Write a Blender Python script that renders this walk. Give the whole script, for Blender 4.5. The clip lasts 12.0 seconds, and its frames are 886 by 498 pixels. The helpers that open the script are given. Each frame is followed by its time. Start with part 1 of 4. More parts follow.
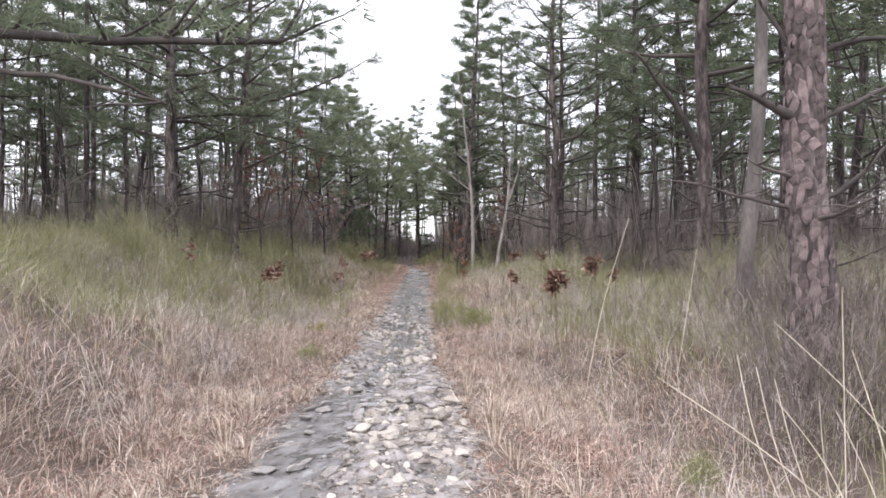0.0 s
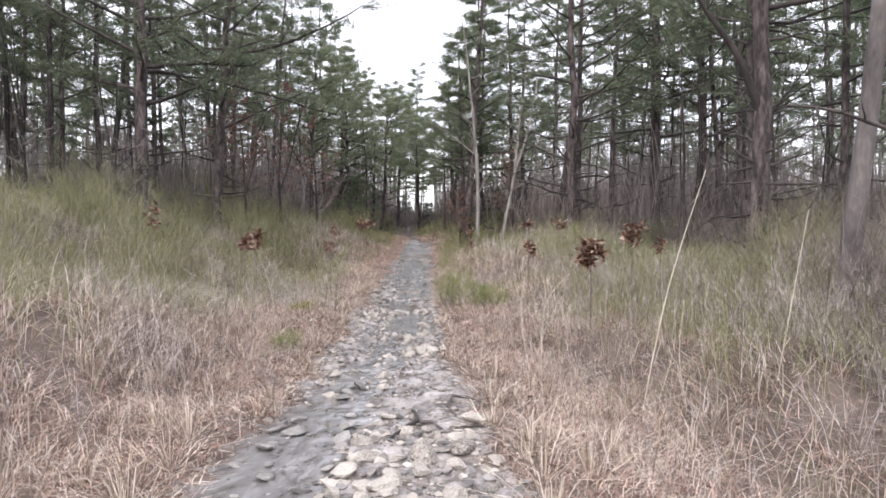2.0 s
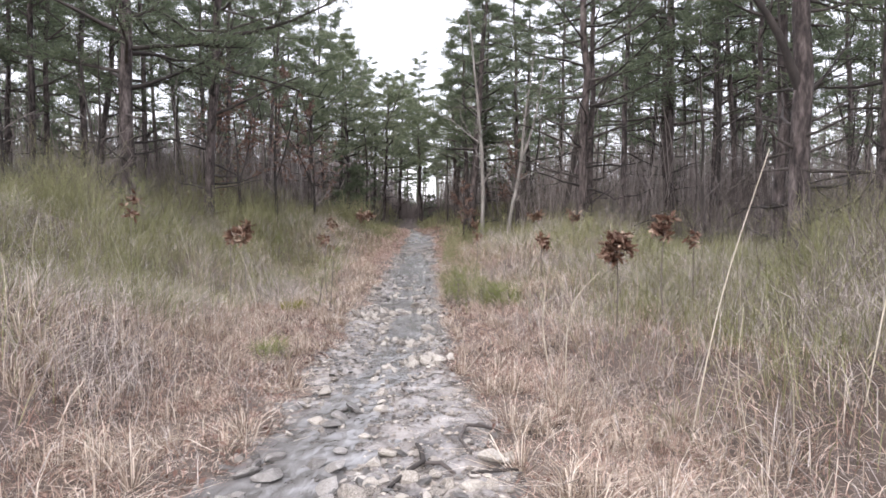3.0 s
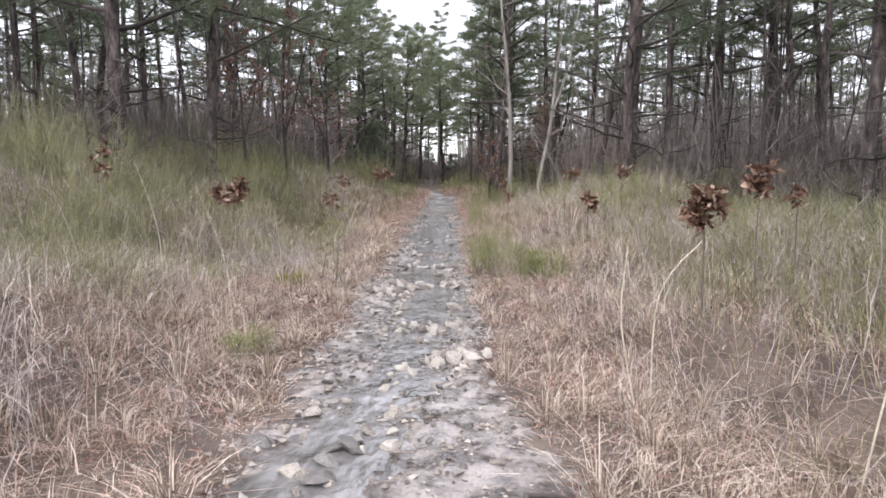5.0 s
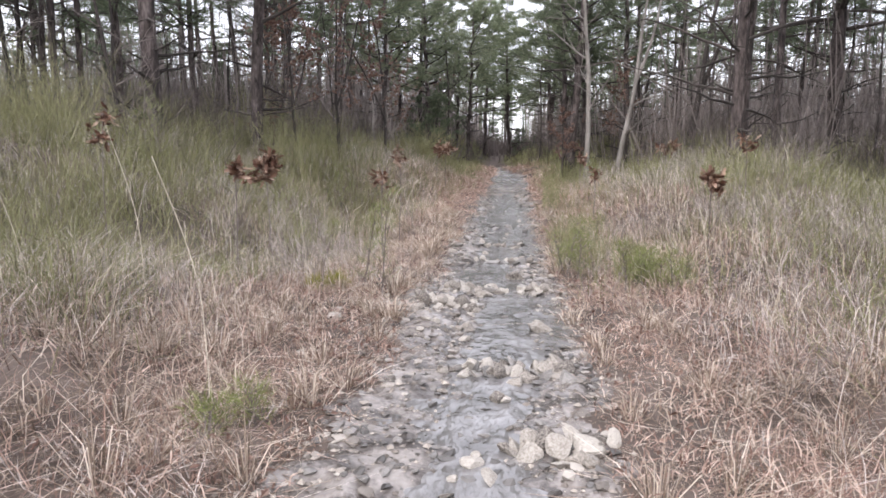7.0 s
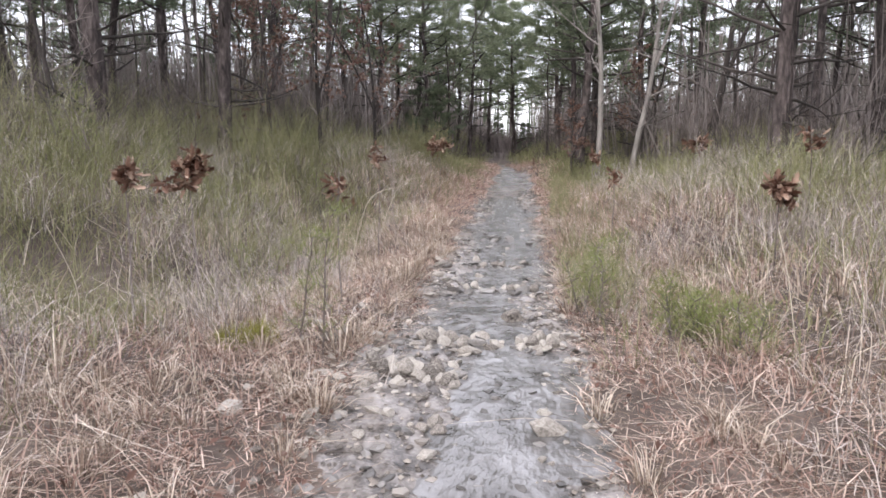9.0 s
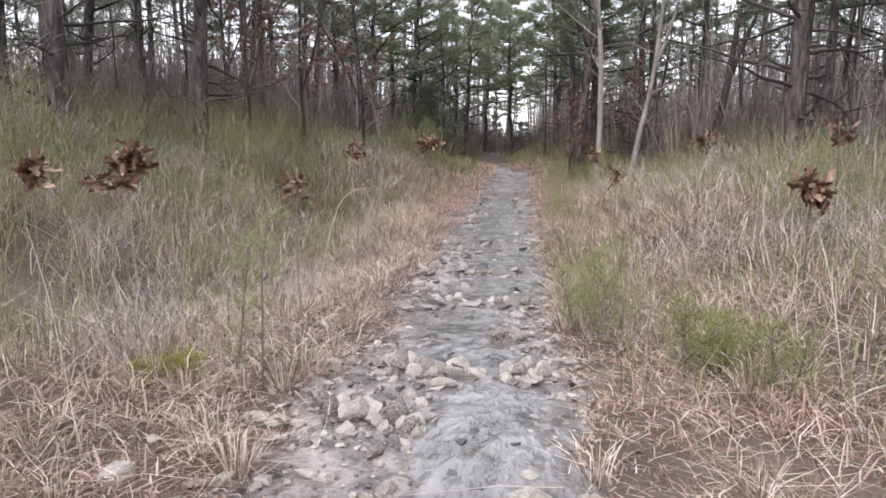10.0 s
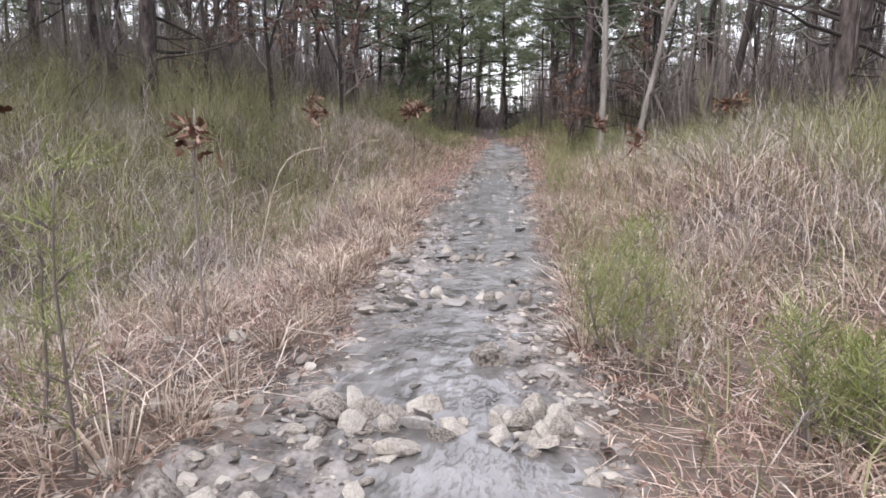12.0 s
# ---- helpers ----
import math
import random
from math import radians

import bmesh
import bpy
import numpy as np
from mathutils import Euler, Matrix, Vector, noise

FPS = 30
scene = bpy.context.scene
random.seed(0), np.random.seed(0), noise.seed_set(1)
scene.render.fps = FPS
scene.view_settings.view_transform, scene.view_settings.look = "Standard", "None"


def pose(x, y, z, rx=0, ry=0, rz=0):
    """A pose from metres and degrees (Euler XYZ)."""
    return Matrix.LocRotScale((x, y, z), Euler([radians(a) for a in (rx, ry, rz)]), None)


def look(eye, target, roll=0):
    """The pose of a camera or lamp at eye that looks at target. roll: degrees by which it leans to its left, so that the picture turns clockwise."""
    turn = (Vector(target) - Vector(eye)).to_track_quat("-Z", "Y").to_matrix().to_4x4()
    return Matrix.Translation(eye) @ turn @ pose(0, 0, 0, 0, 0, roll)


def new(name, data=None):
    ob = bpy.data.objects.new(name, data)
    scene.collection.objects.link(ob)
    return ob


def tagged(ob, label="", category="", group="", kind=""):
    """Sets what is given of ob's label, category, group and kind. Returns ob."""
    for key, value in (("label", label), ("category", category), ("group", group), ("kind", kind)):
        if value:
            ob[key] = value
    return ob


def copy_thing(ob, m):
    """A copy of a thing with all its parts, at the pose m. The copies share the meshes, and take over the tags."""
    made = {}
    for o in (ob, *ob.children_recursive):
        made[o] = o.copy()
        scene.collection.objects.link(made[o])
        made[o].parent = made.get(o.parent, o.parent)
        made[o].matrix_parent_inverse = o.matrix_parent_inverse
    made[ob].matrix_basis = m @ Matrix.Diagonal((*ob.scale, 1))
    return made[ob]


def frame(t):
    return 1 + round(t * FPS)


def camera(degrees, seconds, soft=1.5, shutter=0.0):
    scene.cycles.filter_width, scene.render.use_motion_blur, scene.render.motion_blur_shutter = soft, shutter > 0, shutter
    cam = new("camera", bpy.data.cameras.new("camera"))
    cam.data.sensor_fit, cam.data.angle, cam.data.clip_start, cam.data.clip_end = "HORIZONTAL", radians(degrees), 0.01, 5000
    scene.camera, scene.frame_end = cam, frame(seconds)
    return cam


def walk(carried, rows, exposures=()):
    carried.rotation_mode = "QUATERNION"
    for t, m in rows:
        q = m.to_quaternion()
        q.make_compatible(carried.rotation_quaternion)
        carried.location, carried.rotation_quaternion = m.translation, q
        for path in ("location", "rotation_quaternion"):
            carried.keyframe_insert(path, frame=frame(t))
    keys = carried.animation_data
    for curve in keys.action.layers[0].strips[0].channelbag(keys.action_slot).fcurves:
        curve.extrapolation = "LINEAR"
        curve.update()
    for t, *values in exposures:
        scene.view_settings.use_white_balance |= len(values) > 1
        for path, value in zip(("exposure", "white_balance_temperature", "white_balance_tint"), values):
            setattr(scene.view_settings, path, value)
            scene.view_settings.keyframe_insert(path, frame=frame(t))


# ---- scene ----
cam = camera(68.3, 12.0, soft=1.7)
PATH = [
    (0, (0.03, -0.097, 1.528), (0.028, 1.903, 1.556), -0.3),
    (0.5, (0.002, 0.411, 1.528), (0.005, 2.411, 1.515), -0.2),
    (1, (-0.051, 0.877, 1.502), (-0.047, 2.877, 1.472), -0.2),
    (1.5, (-0.075, 1.395, 1.471), (-0.073, 3.395, 1.428), -0.1),
    (2, (-0.121, 1.884, 1.448), (-0.119, 3.883, 1.39), -0.0),
    (2.5, (-0.161, 2.389, 1.453), (-0.161, 4.387, 1.38), 0.0),
    (3, (-0.183, 2.887, 1.439), (-0.186, 4.885, 1.358), 0.0),
    (5, (-0.288, 4.624, 1.348), (-0.355, 6.613, 1.152), -0.1),
    (5.5, (-0.357, 5.149, 1.328), (-0.487, 7.132, 1.108), -0.0),
    (6, (-0.405, 5.689, 1.346), (-0.59, 7.666, 1.108), 0.0),
    (6.5, (-0.49, 6.15, 1.353), (-0.718, 8.12, 1.099), 0.2),
    (7, (-0.526, 6.605, 1.32), (-0.78, 8.571, 1.056), 0.0),
    (9, (-0.505, 8.515, 1.379), (-0.777, 10.477, 1.102), 0.0),
    (9.5, (-0.484, 8.931, 1.357), (-0.753, 10.893, 1.08), 0.2),
    (10, (-0.432, 9.33, 1.333), (-0.702, 11.292, 1.057), 0.1),
    (10.5, (-0.402, 9.659, 1.266), (-0.67, 11.621, 0.988), 0.1),
    (11, (-0.421, 10.005, 1.206), (-0.688, 11.967, 0.928), 0.1),
    (11.5, (-0.445, 10.41, 1.137), (-0.707, 12.372, 0.854), 0.2),
    (12, (-0.497, 10.865, 1.11), (-0.745, 12.821, 0.778), 0.3),
]
walk(cam, [(t, look(eye, target, roll)) for t, eye, target, roll in PATH])

# ---- sky and light: a bright overcast winter day ----
world = bpy.data.worlds.new("overcast_sky")
scene.world = world
world.use_nodes = True
wn, wl = world.node_tree.nodes, world.node_tree.links
wn.clear()
sky = wn.new("ShaderNodeTexSky")
sky.sky_type, sky.sun_disc = "NISHITA", False
sky.sun_elevation, sky.sun_rotation, sky.dust_density = radians(48), radians(200), 3.0
bg_sky, bg_cloud, both, wout = (wn.new(k) for k in ("ShaderNodeBackground", "ShaderNodeBackground", "ShaderNodeAddShader", "ShaderNodeOutputWorld"))
bg_sky.inputs[1].default_value = 0.05
bg_cloud.inputs[0].default_value, bg_cloud.inputs[1].default_value = (0.985, 0.965, 1.05, 1), 0.95
wtc, wsep, wmap = (wn.new(k) for k in ("ShaderNodeTexCoord", "ShaderNodeSeparateXYZ", "ShaderNodeMapRange"))
wmap.inputs[1].default_value, wmap.inputs[2].default_value, wmap.inputs[3].default_value, wmap.inputs[4].default_value = 0.0, 1.0, 0.72, 1.3
wl.new(wtc.outputs["Generated"], wsep.inputs[0])
wl.new(wsep.outputs[2], wmap.inputs[0])
wl.new(wmap.outputs[0], bg_cloud.inputs[1])
wl.new(sky.outputs[0], bg_sky.inputs[0])
wl.new(bg_sky.outputs[0], both.inputs[0])
wl.new(bg_cloud.outputs[0], both.inputs[1])
wl.new(both.outputs[0], wout.inputs[0])

sun_data = bpy.data.lights.new("sun", "SUN")
sun_data.energy, sun_data.angle, sun_data.color = 0.9, radians(25), (1.0, 0.95, 0.9)
sun = new("sun", sun_data)
sun.rotation_euler = (radians(42), 0, radians(-20))
scene.view_settings.exposure = 1.03


# ---- materials ----
def shade(name, ramp, scale=4.0, rough=0.85, bump=0.3, fine=60.0, vary="noise", stretch=(1, 1, 1), metal=0.0, dist=0.01, spread=0.5, through_light=0.0):
    """A procedural surface: a colour ramp driven by noise and by a random number for each island or object, with fine relief."""
    m = bpy.data.materials.new(name)
    m.use_nodes = True
    nt = m.node_tree
    n, l = nt.nodes, nt.links
    b = n["Principled BSDF"]
    b.inputs["Roughness"].default_value = rough
    b.inputs["Metallic"].default_value = metal
    tc, mp = n.new("ShaderNodeTexCoord"), n.new("ShaderNodeMapping")
    mp.inputs["Scale"].default_value = stretch
    l.new(tc.outputs["Object"], mp.inputs[0])
    big, small = n.new("ShaderNodeTexNoise"), n.new("ShaderNodeTexNoise")
    for t, s, d in ((big, scale, 4), (small, fine, 3)):
        t.inputs["Scale"].default_value, t.inputs["Detail"].default_value = s, d
        l.new(mp.outputs[0], t.inputs["Vector"])
    mix = n.new("ShaderNodeMath")
    mix.operation = "MULTIPLY_ADD"
    l.new(small.outputs[0], mix.inputs[0])
    mix.inputs[1].default_value = 0.35
    add = n.new("ShaderNodeMath")
    add.operation = "MULTIPLY_ADD"
    l.new(big.outputs[0], add.inputs[0])
    add.inputs[1].default_value = 0.9
    l.new(mix.outputs[0], add.inputs[2])
    fac = add.outputs[0]
    mix.inputs[2].default_value = -0.12
    if vary != "noise":
        rnd = n.new("ShaderNodeNewGeometry").outputs["Random Per Island"] if vary == "island" else n.new("ShaderNodeObjectInfo").outputs["Random"]
        w = n.new("ShaderNodeMix")
        w.inputs[0].default_value = spread
        l.new(fac, w.inputs[2])
        l.new(rnd, w.inputs[3])
        fac = w.outputs[0]
    cr = n.new("ShaderNodeValToRGB")
    els = cr.color_ramp.elements
    for k, (p, c) in enumerate(ramp):
        e = els[k] if k < 2 else els.new(p)
        e.position, e.color = p, (*c, 1)
    l.new(fac, cr.inputs[0])
    l.new(cr.outputs[0], b.inputs["Base Color"])
    if through_light:
        tr, ms, out = n.new("ShaderNodeBsdfTranslucent"), n.new("ShaderNodeMixShader"), n["Material Output"]
        ms.inputs[0].default_value = through_light
        l.new(cr.outputs[0], tr.inputs[0])
        l.new(b.outputs[0], ms.inputs[1])
        l.new(tr.outputs[0], ms.inputs[2])
        l.new(ms.outputs[0], out.inputs[0])
    if bump:
        bp = n.new("ShaderNodeBump")
        bp.inputs["Strength"].default_value, bp.inputs["Distance"].default_value = bump, dist
        l.new(mix.outputs[0], bp.inputs["Height"])
        l.new(bp.outputs[0], b.inputs["Normal"])
    return m


M_SOIL = shade("forest_soil", [(0.2, (0.035, 0.027, 0.023)), (0.5, (0.095, 0.073, 0.062)), (0.8, (0.20, 0.16, 0.138))], 1.2, 0.95, 0.6, 25)
M_BARK = shade("pine_bark", [(0.33, (0.016, 0.013, 0.013)), (0.48, (0.06, 0.048, 0.047)), (0.6, (0.115, 0.094, 0.091)), (0.75, (0.21, 0.178, 0.172))], 9, 0.95, 1.0, 30, stretch=(1, 1, 0.3), dist=0.05)
M_BARK_GREY = shade("grey_bark", [(0.25, (0.11, 0.10, 0.095)), (0.55, (0.27, 0.25, 0.235)), (0.8, (0.42, 0.40, 0.38))], 4, 0.9, 0.4, 30, stretch=(1, 1, 0.35))
M_BARK_MID = shade("grey_brown_bark", [(0.25, (0.06, 0.052, 0.05)), (0.55, (0.15, 0.132, 0.126)), (0.8, (0.26, 0.235, 0.225))], 5, 0.9, 0.6, 30, stretch=(1, 1, 0.35))
M_BARK_DARK = shade("dark_bark", [(0.25, (0.022, 0.019, 0.018)), (0.55, (0.065, 0.055, 0.052)), (0.8, (0.13, 0.112, 0.106))], 4, 0.95, 0.6, 30, "object", stretch=(1, 1, 0.35), spread=0.3)
M_TWIG = shade("bare_twigs", [(0.2, (0.08, 0.065, 0.062)), (0.5, (0.175, 0.148, 0.14)), (0.8, (0.31, 0.275, 0.265))], 2, 0.9, 0, vary="object", spread=0.4)
M_NEEDLE = shade("pine_needles", [(0.2, (0.06, 0.078, 0.05)), (0.5, (0.135, 0.165, 0.105)), (0.85, (0.24, 0.275, 0.175))], 1.0, 0.6, 0, vary="island", spread=0.45, through_light=0.5)
# Lighter copy of the needles: distance haze and daylight put into the colour.
M_NEEDLE_HAZY = shade("hazy_far_pine_needles", [(0.2, (0.10, 0.12, 0.075)), (0.5, (0.205, 0.24, 0.15)), (0.85, (0.33, 0.37, 0.24))], 1.0, 0.6, 0, vary="island", spread=0.45, through_light=0.5)
M_NEEDLE_YOUNG = shade("young_pine_needles", [(0.2, (0.10, 0.12, 0.035)), (0.5, (0.215, 0.255, 0.08)), (0.85, (0.35, 0.38, 0.16))], 3, 0.55, 0, vary="island", spread=0.6, through_light=0.3)
M_STRAW = shade("tan_dry_grass", [(0.12, (0.10, 0.074, 0.055)), (0.4, (0.32, 0.246, 0.192)), (0.62, (0.58, 0.48, 0.395)), (0.82, (0.88, 0.79, 0.69))], 0.5, 0.8, 0, vary="island", spread=0.7, through_light=0.3)
M_MAT = shade("matted_pink_grass", [(0.12, (0.09, 0.05, 0.04)), (0.4, (0.33, 0.208, 0.17)), (0.62, (0.57, 0.42, 0.355)), (0.82, (0.84, 0.70, 0.61))], 0.8, 0.85, 0, vary="island", spread=0.7, through_light=0.25)
M_GREYSTEM = shade("grey_dead_stems", [(0.12, (0.10, 0.083, 0.078)), (0.42, (0.30, 0.26, 0.243)), (0.8, (0.70, 0.63, 0.60))], 0.6, 0.9, 0, vary="island", spread=0.65)
M_GREEN = shade("olive_green_stems", [(0.1, (0.10, 0.10, 0.05)), (0.4, (0.195, 0.205, 0.095)), (0.7, (0.315, 0.312, 0.165)), (0.95, (0.50, 0.455, 0.31))], 0.5, 0.7, 0, vary="island", spread=0.6, through_light=0.3)
# The limestone's sharp dark steps paint crevice shade and wet dirt into its colour.
M_STONE = shade("pale_limestone", [(0.3, (0.05, 0.043, 0.038)), (0.4, (0.21, 0.186, 0.165)), (0.54, (0.36, 0.33, 0.296)), (0.78, (0.54, 0.505, 0.462))], 9, 0.75, 0.7, 40, "object", spread=0.3, dist=0.012)
M_STONE_WET = shade("wet_dark_stone", [(0.2, (0.07, 0.066, 0.063)), (0.5, (0.19, 0.178, 0.17)), (0.8, (0.36, 0.34, 0.325))], 6, 0.3, 0.6, 40, "object", spread=0.35)
M_OAKLEAF = shade("dry_oak_leaf", [(0.15, (0.085, 0.04, 0.026)), (0.4, (0.18, 0.09, 0.062)), (0.65, (0.38, 0.255, 0.195)), (0.9, (0.74, 0.62, 0.52))], 9, 0.7, 0.2, vary="object", spread=0.6, through_light=0.25)
M_MOSS = shade("yellow_green_moss", [(0.2, (0.10, 0.11, 0.02)), (0.5, (0.25, 0.25, 0.05)), (0.85, (0.40, 0.36, 0.11))], 6, 0.9, 0, vary="island", spread=0.6)
M_LITTER = shade("orange_pine_straw", [(0.1, (0.25, 0.12, 0.05)), (0.5, (0.46, 0.26, 0.13)), (0.9, (0.60, 0.42, 0.25))], 2, 0.85, 0, vary="island", spread=0.6)


def mud_material():
    """Trail soil: grey wet clay, gravelly, glossier where it is wet, that passes into brown soil away from the trail."""
    m = shade("trail_mud", [(0.3, (0.03, 0.025, 0.023)), (0.43, (0.10, 0.088, 0.082)), (0.56, (0.235, 0.212, 0.2)), (0.74, (0.34, 0.315, 0.298))], 5.0, 0.5, 0.9, 45, dist=0.012)
    n, l = m.node_tree.nodes, m.node_tree.links
    wet = n.new("ShaderNodeTexNoise")
    wet.inputs["Scale"].default_value, wet.inputs["Detail"].default_value = 1.3, 5
    rr = n.new("ShaderNodeMapRange")
    rr.inputs[1].default_value, rr.inputs[2].default_value, rr.inputs[3].default_value, rr.inputs[4].default_value = 0.45, 0.7, 0.1, 0.5
    tc = n.new("ShaderNodeTexCoord")
    l.new(tc.outputs["Object"], wet.inputs["Vector"])
    l.new(wet.outputs[0], rr.inputs[0])
    l.new(rr.outputs[0], n["Principled BSDF"].inputs["Roughness"])
    return m


M_MUD = mud_material()
M_WATER = bpy.data.materials.new("shallow_muddy_water")
M_WATER.use_nodes = True


def finish_water():
    n, l = M_WATER.node_tree.nodes, M_WATER.node_tree.links
    b = n["Principled BSDF"]
    b.inputs["Specular IOR Level"].default_value = 0.9
    b.inputs["Roughness"].default_value = 0.06
    b.inputs["IOR"].default_value = 1.4
    t, tc, mp, bp = n.new("ShaderNodeTexNoise"), n.new("ShaderNodeTexCoord"), n.new("ShaderNodeMapping"), n.new("ShaderNodeBump")
    mp.inputs["Scale"].default_value = (1.0, 0.6, 1)
    t.inputs["Scale"].default_value, t.inputs["Detail"].default_value = 11, 3
    bp.inputs["Strength"].default_value, bp.inputs["Distance"].default_value = 0.55, 0.04
    l.new(tc.outputs["Object"], mp.inputs[0])
    l.new(mp.outputs[0], t.inputs["Vector"])
    l.new(t.outputs[0], bp.inputs["Height"])
    l.new(bp.outputs[0], b.inputs["Normal"])
    # Murky silt tones, lifted pale and bluish in patches to stand for sky reflection.
    silt_sheen, sheen_ramp = n.new("ShaderNodeTexNoise"), n.new("ShaderNodeValToRGB")
    silt_sheen.inputs["Scale"].default_value, silt_sheen.inputs["Detail"].default_value = 5.5, 8
    els = sheen_ramp.color_ramp.elements
    els[0].position, els[0].color = 0.34, (0.085, 0.08, 0.077, 1)
    els[1].position, els[1].color = 0.7, (0.245, 0.24, 0.244, 1)
    mid = els.new(0.5)
    mid.color = (0.16, 0.154, 0.153, 1)
    l.new(mp.outputs[0], silt_sheen.inputs["Vector"])
    l.new(silt_sheen.outputs[0], sheen_ramp.inputs[0])
    l.new(sheen_ramp.outputs[0], b.inputs["Base Color"])


finish_water()


# ---- lie of the land ----
def smooth(a, b, v):
    u = np.clip((np.asarray(v, float) - a) / (b - a), 0, 1)
    return u * u * (3 - 2 * u)


WAVES = [(np.cos(a) * f, np.sin(a) * f, p, f) for a, f, p in zip(np.random.uniform(0, 6.28, 24), np.geomspace(0.35, 16, 24), np.random.uniform(0, 6.28, 24))]


def ripple(x, y, lo, hi):
    """Smooth random height about 0, of wavelengths between hi and lo metres."""
    s = 0 * (x + y)
    for ax, ay, p, f in WAVES:
        if lo <= 6.28 / f <= hi:
            s = s + np.sin(ax * x + ay * y + p) / f
    return s


def left_edge(y):
    return np.interp(y, [0, 7, 9, 12, 19, 26, 33, 37], [-1.48, -1.40, -1.38, -1.5, -1.66, -1.68, -1.75, -2.2]) + 0.07 * np.sin(y * 1.9) + 0.04 * np.sin(y * 5.3 + 1)


def right_edge(y):
    return np.interp(y, [0, 5, 7.5, 9, 13, 19, 26, 33, 37], [0.28, 0.24, 0.12, -0.12, -0.22, -0.42, -0.5, -0.75, -2.3]) + 0.06 * np.sin(y * 2.3 + 2) + 0.03 * np.sin(y * 6.1)


def rise(y):
    return 0.55 * smooth(15, 27, y) + np.clip(np.asarray(y, float) - 25, 0, 60) * 0.045


def stream(y):
    """The line of the runnel that crosses the trail."""
    return np.interp(y, [0, 3.5, 6.3, 8.2, 9.5, 11, 12.2, 13.2, 15, 17, 20, 30], [-1.25, -1.15, -1.1, -0.95, -0.7, -0.62, -0.66, -0.72, -0.95, -1.1, -1.05, -1.1])


def land(x, y):
    x, y = np.asarray(x, float), np.asarray(y, float)
    le, re = left_edge(y), right_edge(y)
    dl, dr = np.clip(le - x, 0, None), np.clip(x - re, 0, None)
    d = dl + dr
    bank = 0.07 * smooth(0, 0.5, d) + 1.45 * smooth(0.4, 8, dl) + 0.55 * smooth(0.5, 7, dr)
    on = 1 - smooth(0.0, 0.25, d)
    runnel = -(0.055 + 0.03 * (1 - smooth(6.5, 8.5, y))) * np.exp(-(((x - stream(y)) / 0.3) ** 2)) - 0.03 * smooth(7.6, 9, y) * np.exp(-(((x + 0.75) / 0.5) ** 2))
    return rise(y) + bank + on * (runnel + 0.012 + 0.034 * ripple(x, y, 0.35, 3.0) + 0.012 * np.sin(9 * x + 3 * y) * np.sin(13 * y - 4 * x + 1) + 0.008 * np.sin(23 * x - 7 * y) * np.sin(19 * y + 11 * x) + 0.0075 * crag(x, y)) + (1 - on) * 0.10 * ripple(x, y, 1.0, 14) * smooth(0, 2, d)


CHIPS = [(math.cos(a) * f, math.sin(a) * f, p) for a, f, p in zip(np.random.RandomState(3).uniform(0, 6.28, 9), np.geomspace(14, 52, 9), np.random.RandomState(4).uniform(0, 6.28, 9))]


def crag(x, y):
    """Broken, ledge-like small relief of bedded stone and clods, from about -1 to 1."""
    s = 0 * (x + y)
    for ax, ay, p in CHIPS:
        s = s + np.sin(ax * 0.7 * x + ay * 1.3 * y + p + 1.5 * np.sin(3.1 * x + 2.3 * y + p))
    return np.tanh(s * 0.9) + 0.6 * np.tanh(3 * np.sin(6.5 * y + 1.5 * np.sin(2.7 * x)))


def place_at(x, y):
    return float(land(x, y))


def grid_mesh(name, xs, ys, zf, mats, pick=None):
    gx, gy = np.meshgrid(xs, ys)
    v = np.stack([gx, gy, zf(gx, gy)], -1).reshape(-1, 3)
    nx, ny = len(xs), len(ys)
    i = (np.arange(ny - 1)[:, None] * nx + np.arange(nx - 1)[None]).ravel()
    me = bpy.data.meshes.new(name)
    me.from_pydata(v.tolist(), [], np.stack([i, i + 1, i + nx + 1, i + nx], 1).tolist())
    for m in mats:
        me.materials.append(m)
    me.polygons.foreach_set("use_smooth", np.ones(len(i), bool))
    if pick is not None:
        c = v[np.stack([i, i + 1, i + nx + 1, i + nx], 1)].mean(1)
        me.polygons.foreach_set("material_index", pick(c[:, 0], c[:, 1]).astype(np.int32))
    me.update()
    return me


def spread(*spans):
    return np.unique(np.concatenate([np.linspace(a, b, n) for a, b, n in spans]).round(4))


GX = spread((-400, -60, 12), (-60, -12, 24), (-12, -2.4, 40), (-2.4, 1.2, 130), (1.2, 10, 36), (10, 60, 24), (60, 400, 12))
GY = spread((-300, -20, 12), (-20, 2, 30), (2, 18, 480), (18, 34, 90), (34, 90, 50), (90, 600, 16))


def trail_pick(x, y):
    e = 0.09 * np.sin(7 * y + 5 * x) + 0.05 * np.sin(19 * y)
    return ~((x > left_edge(y) - 0.05 + e) & (x < right_edge(y) + 0.05 + e) & (y < 42))


ground = tagged(new("ground", grid_mesh("ground", GX, GY, land, [M_MUD, M_SOIL], trail_pick)), "rough muddy trail through brown forest soil", "ground", kind="structure")
water = tagged(new("water", grid_mesh("water", np.linspace(-1.75, 0.25, 12), np.linspace(-2, 24, 140), lambda x, y: rise(y) - 0.014 + 0 * x, [M_WATER])), "shallow runnel of muddy water on the trail", "water", kind="structure")


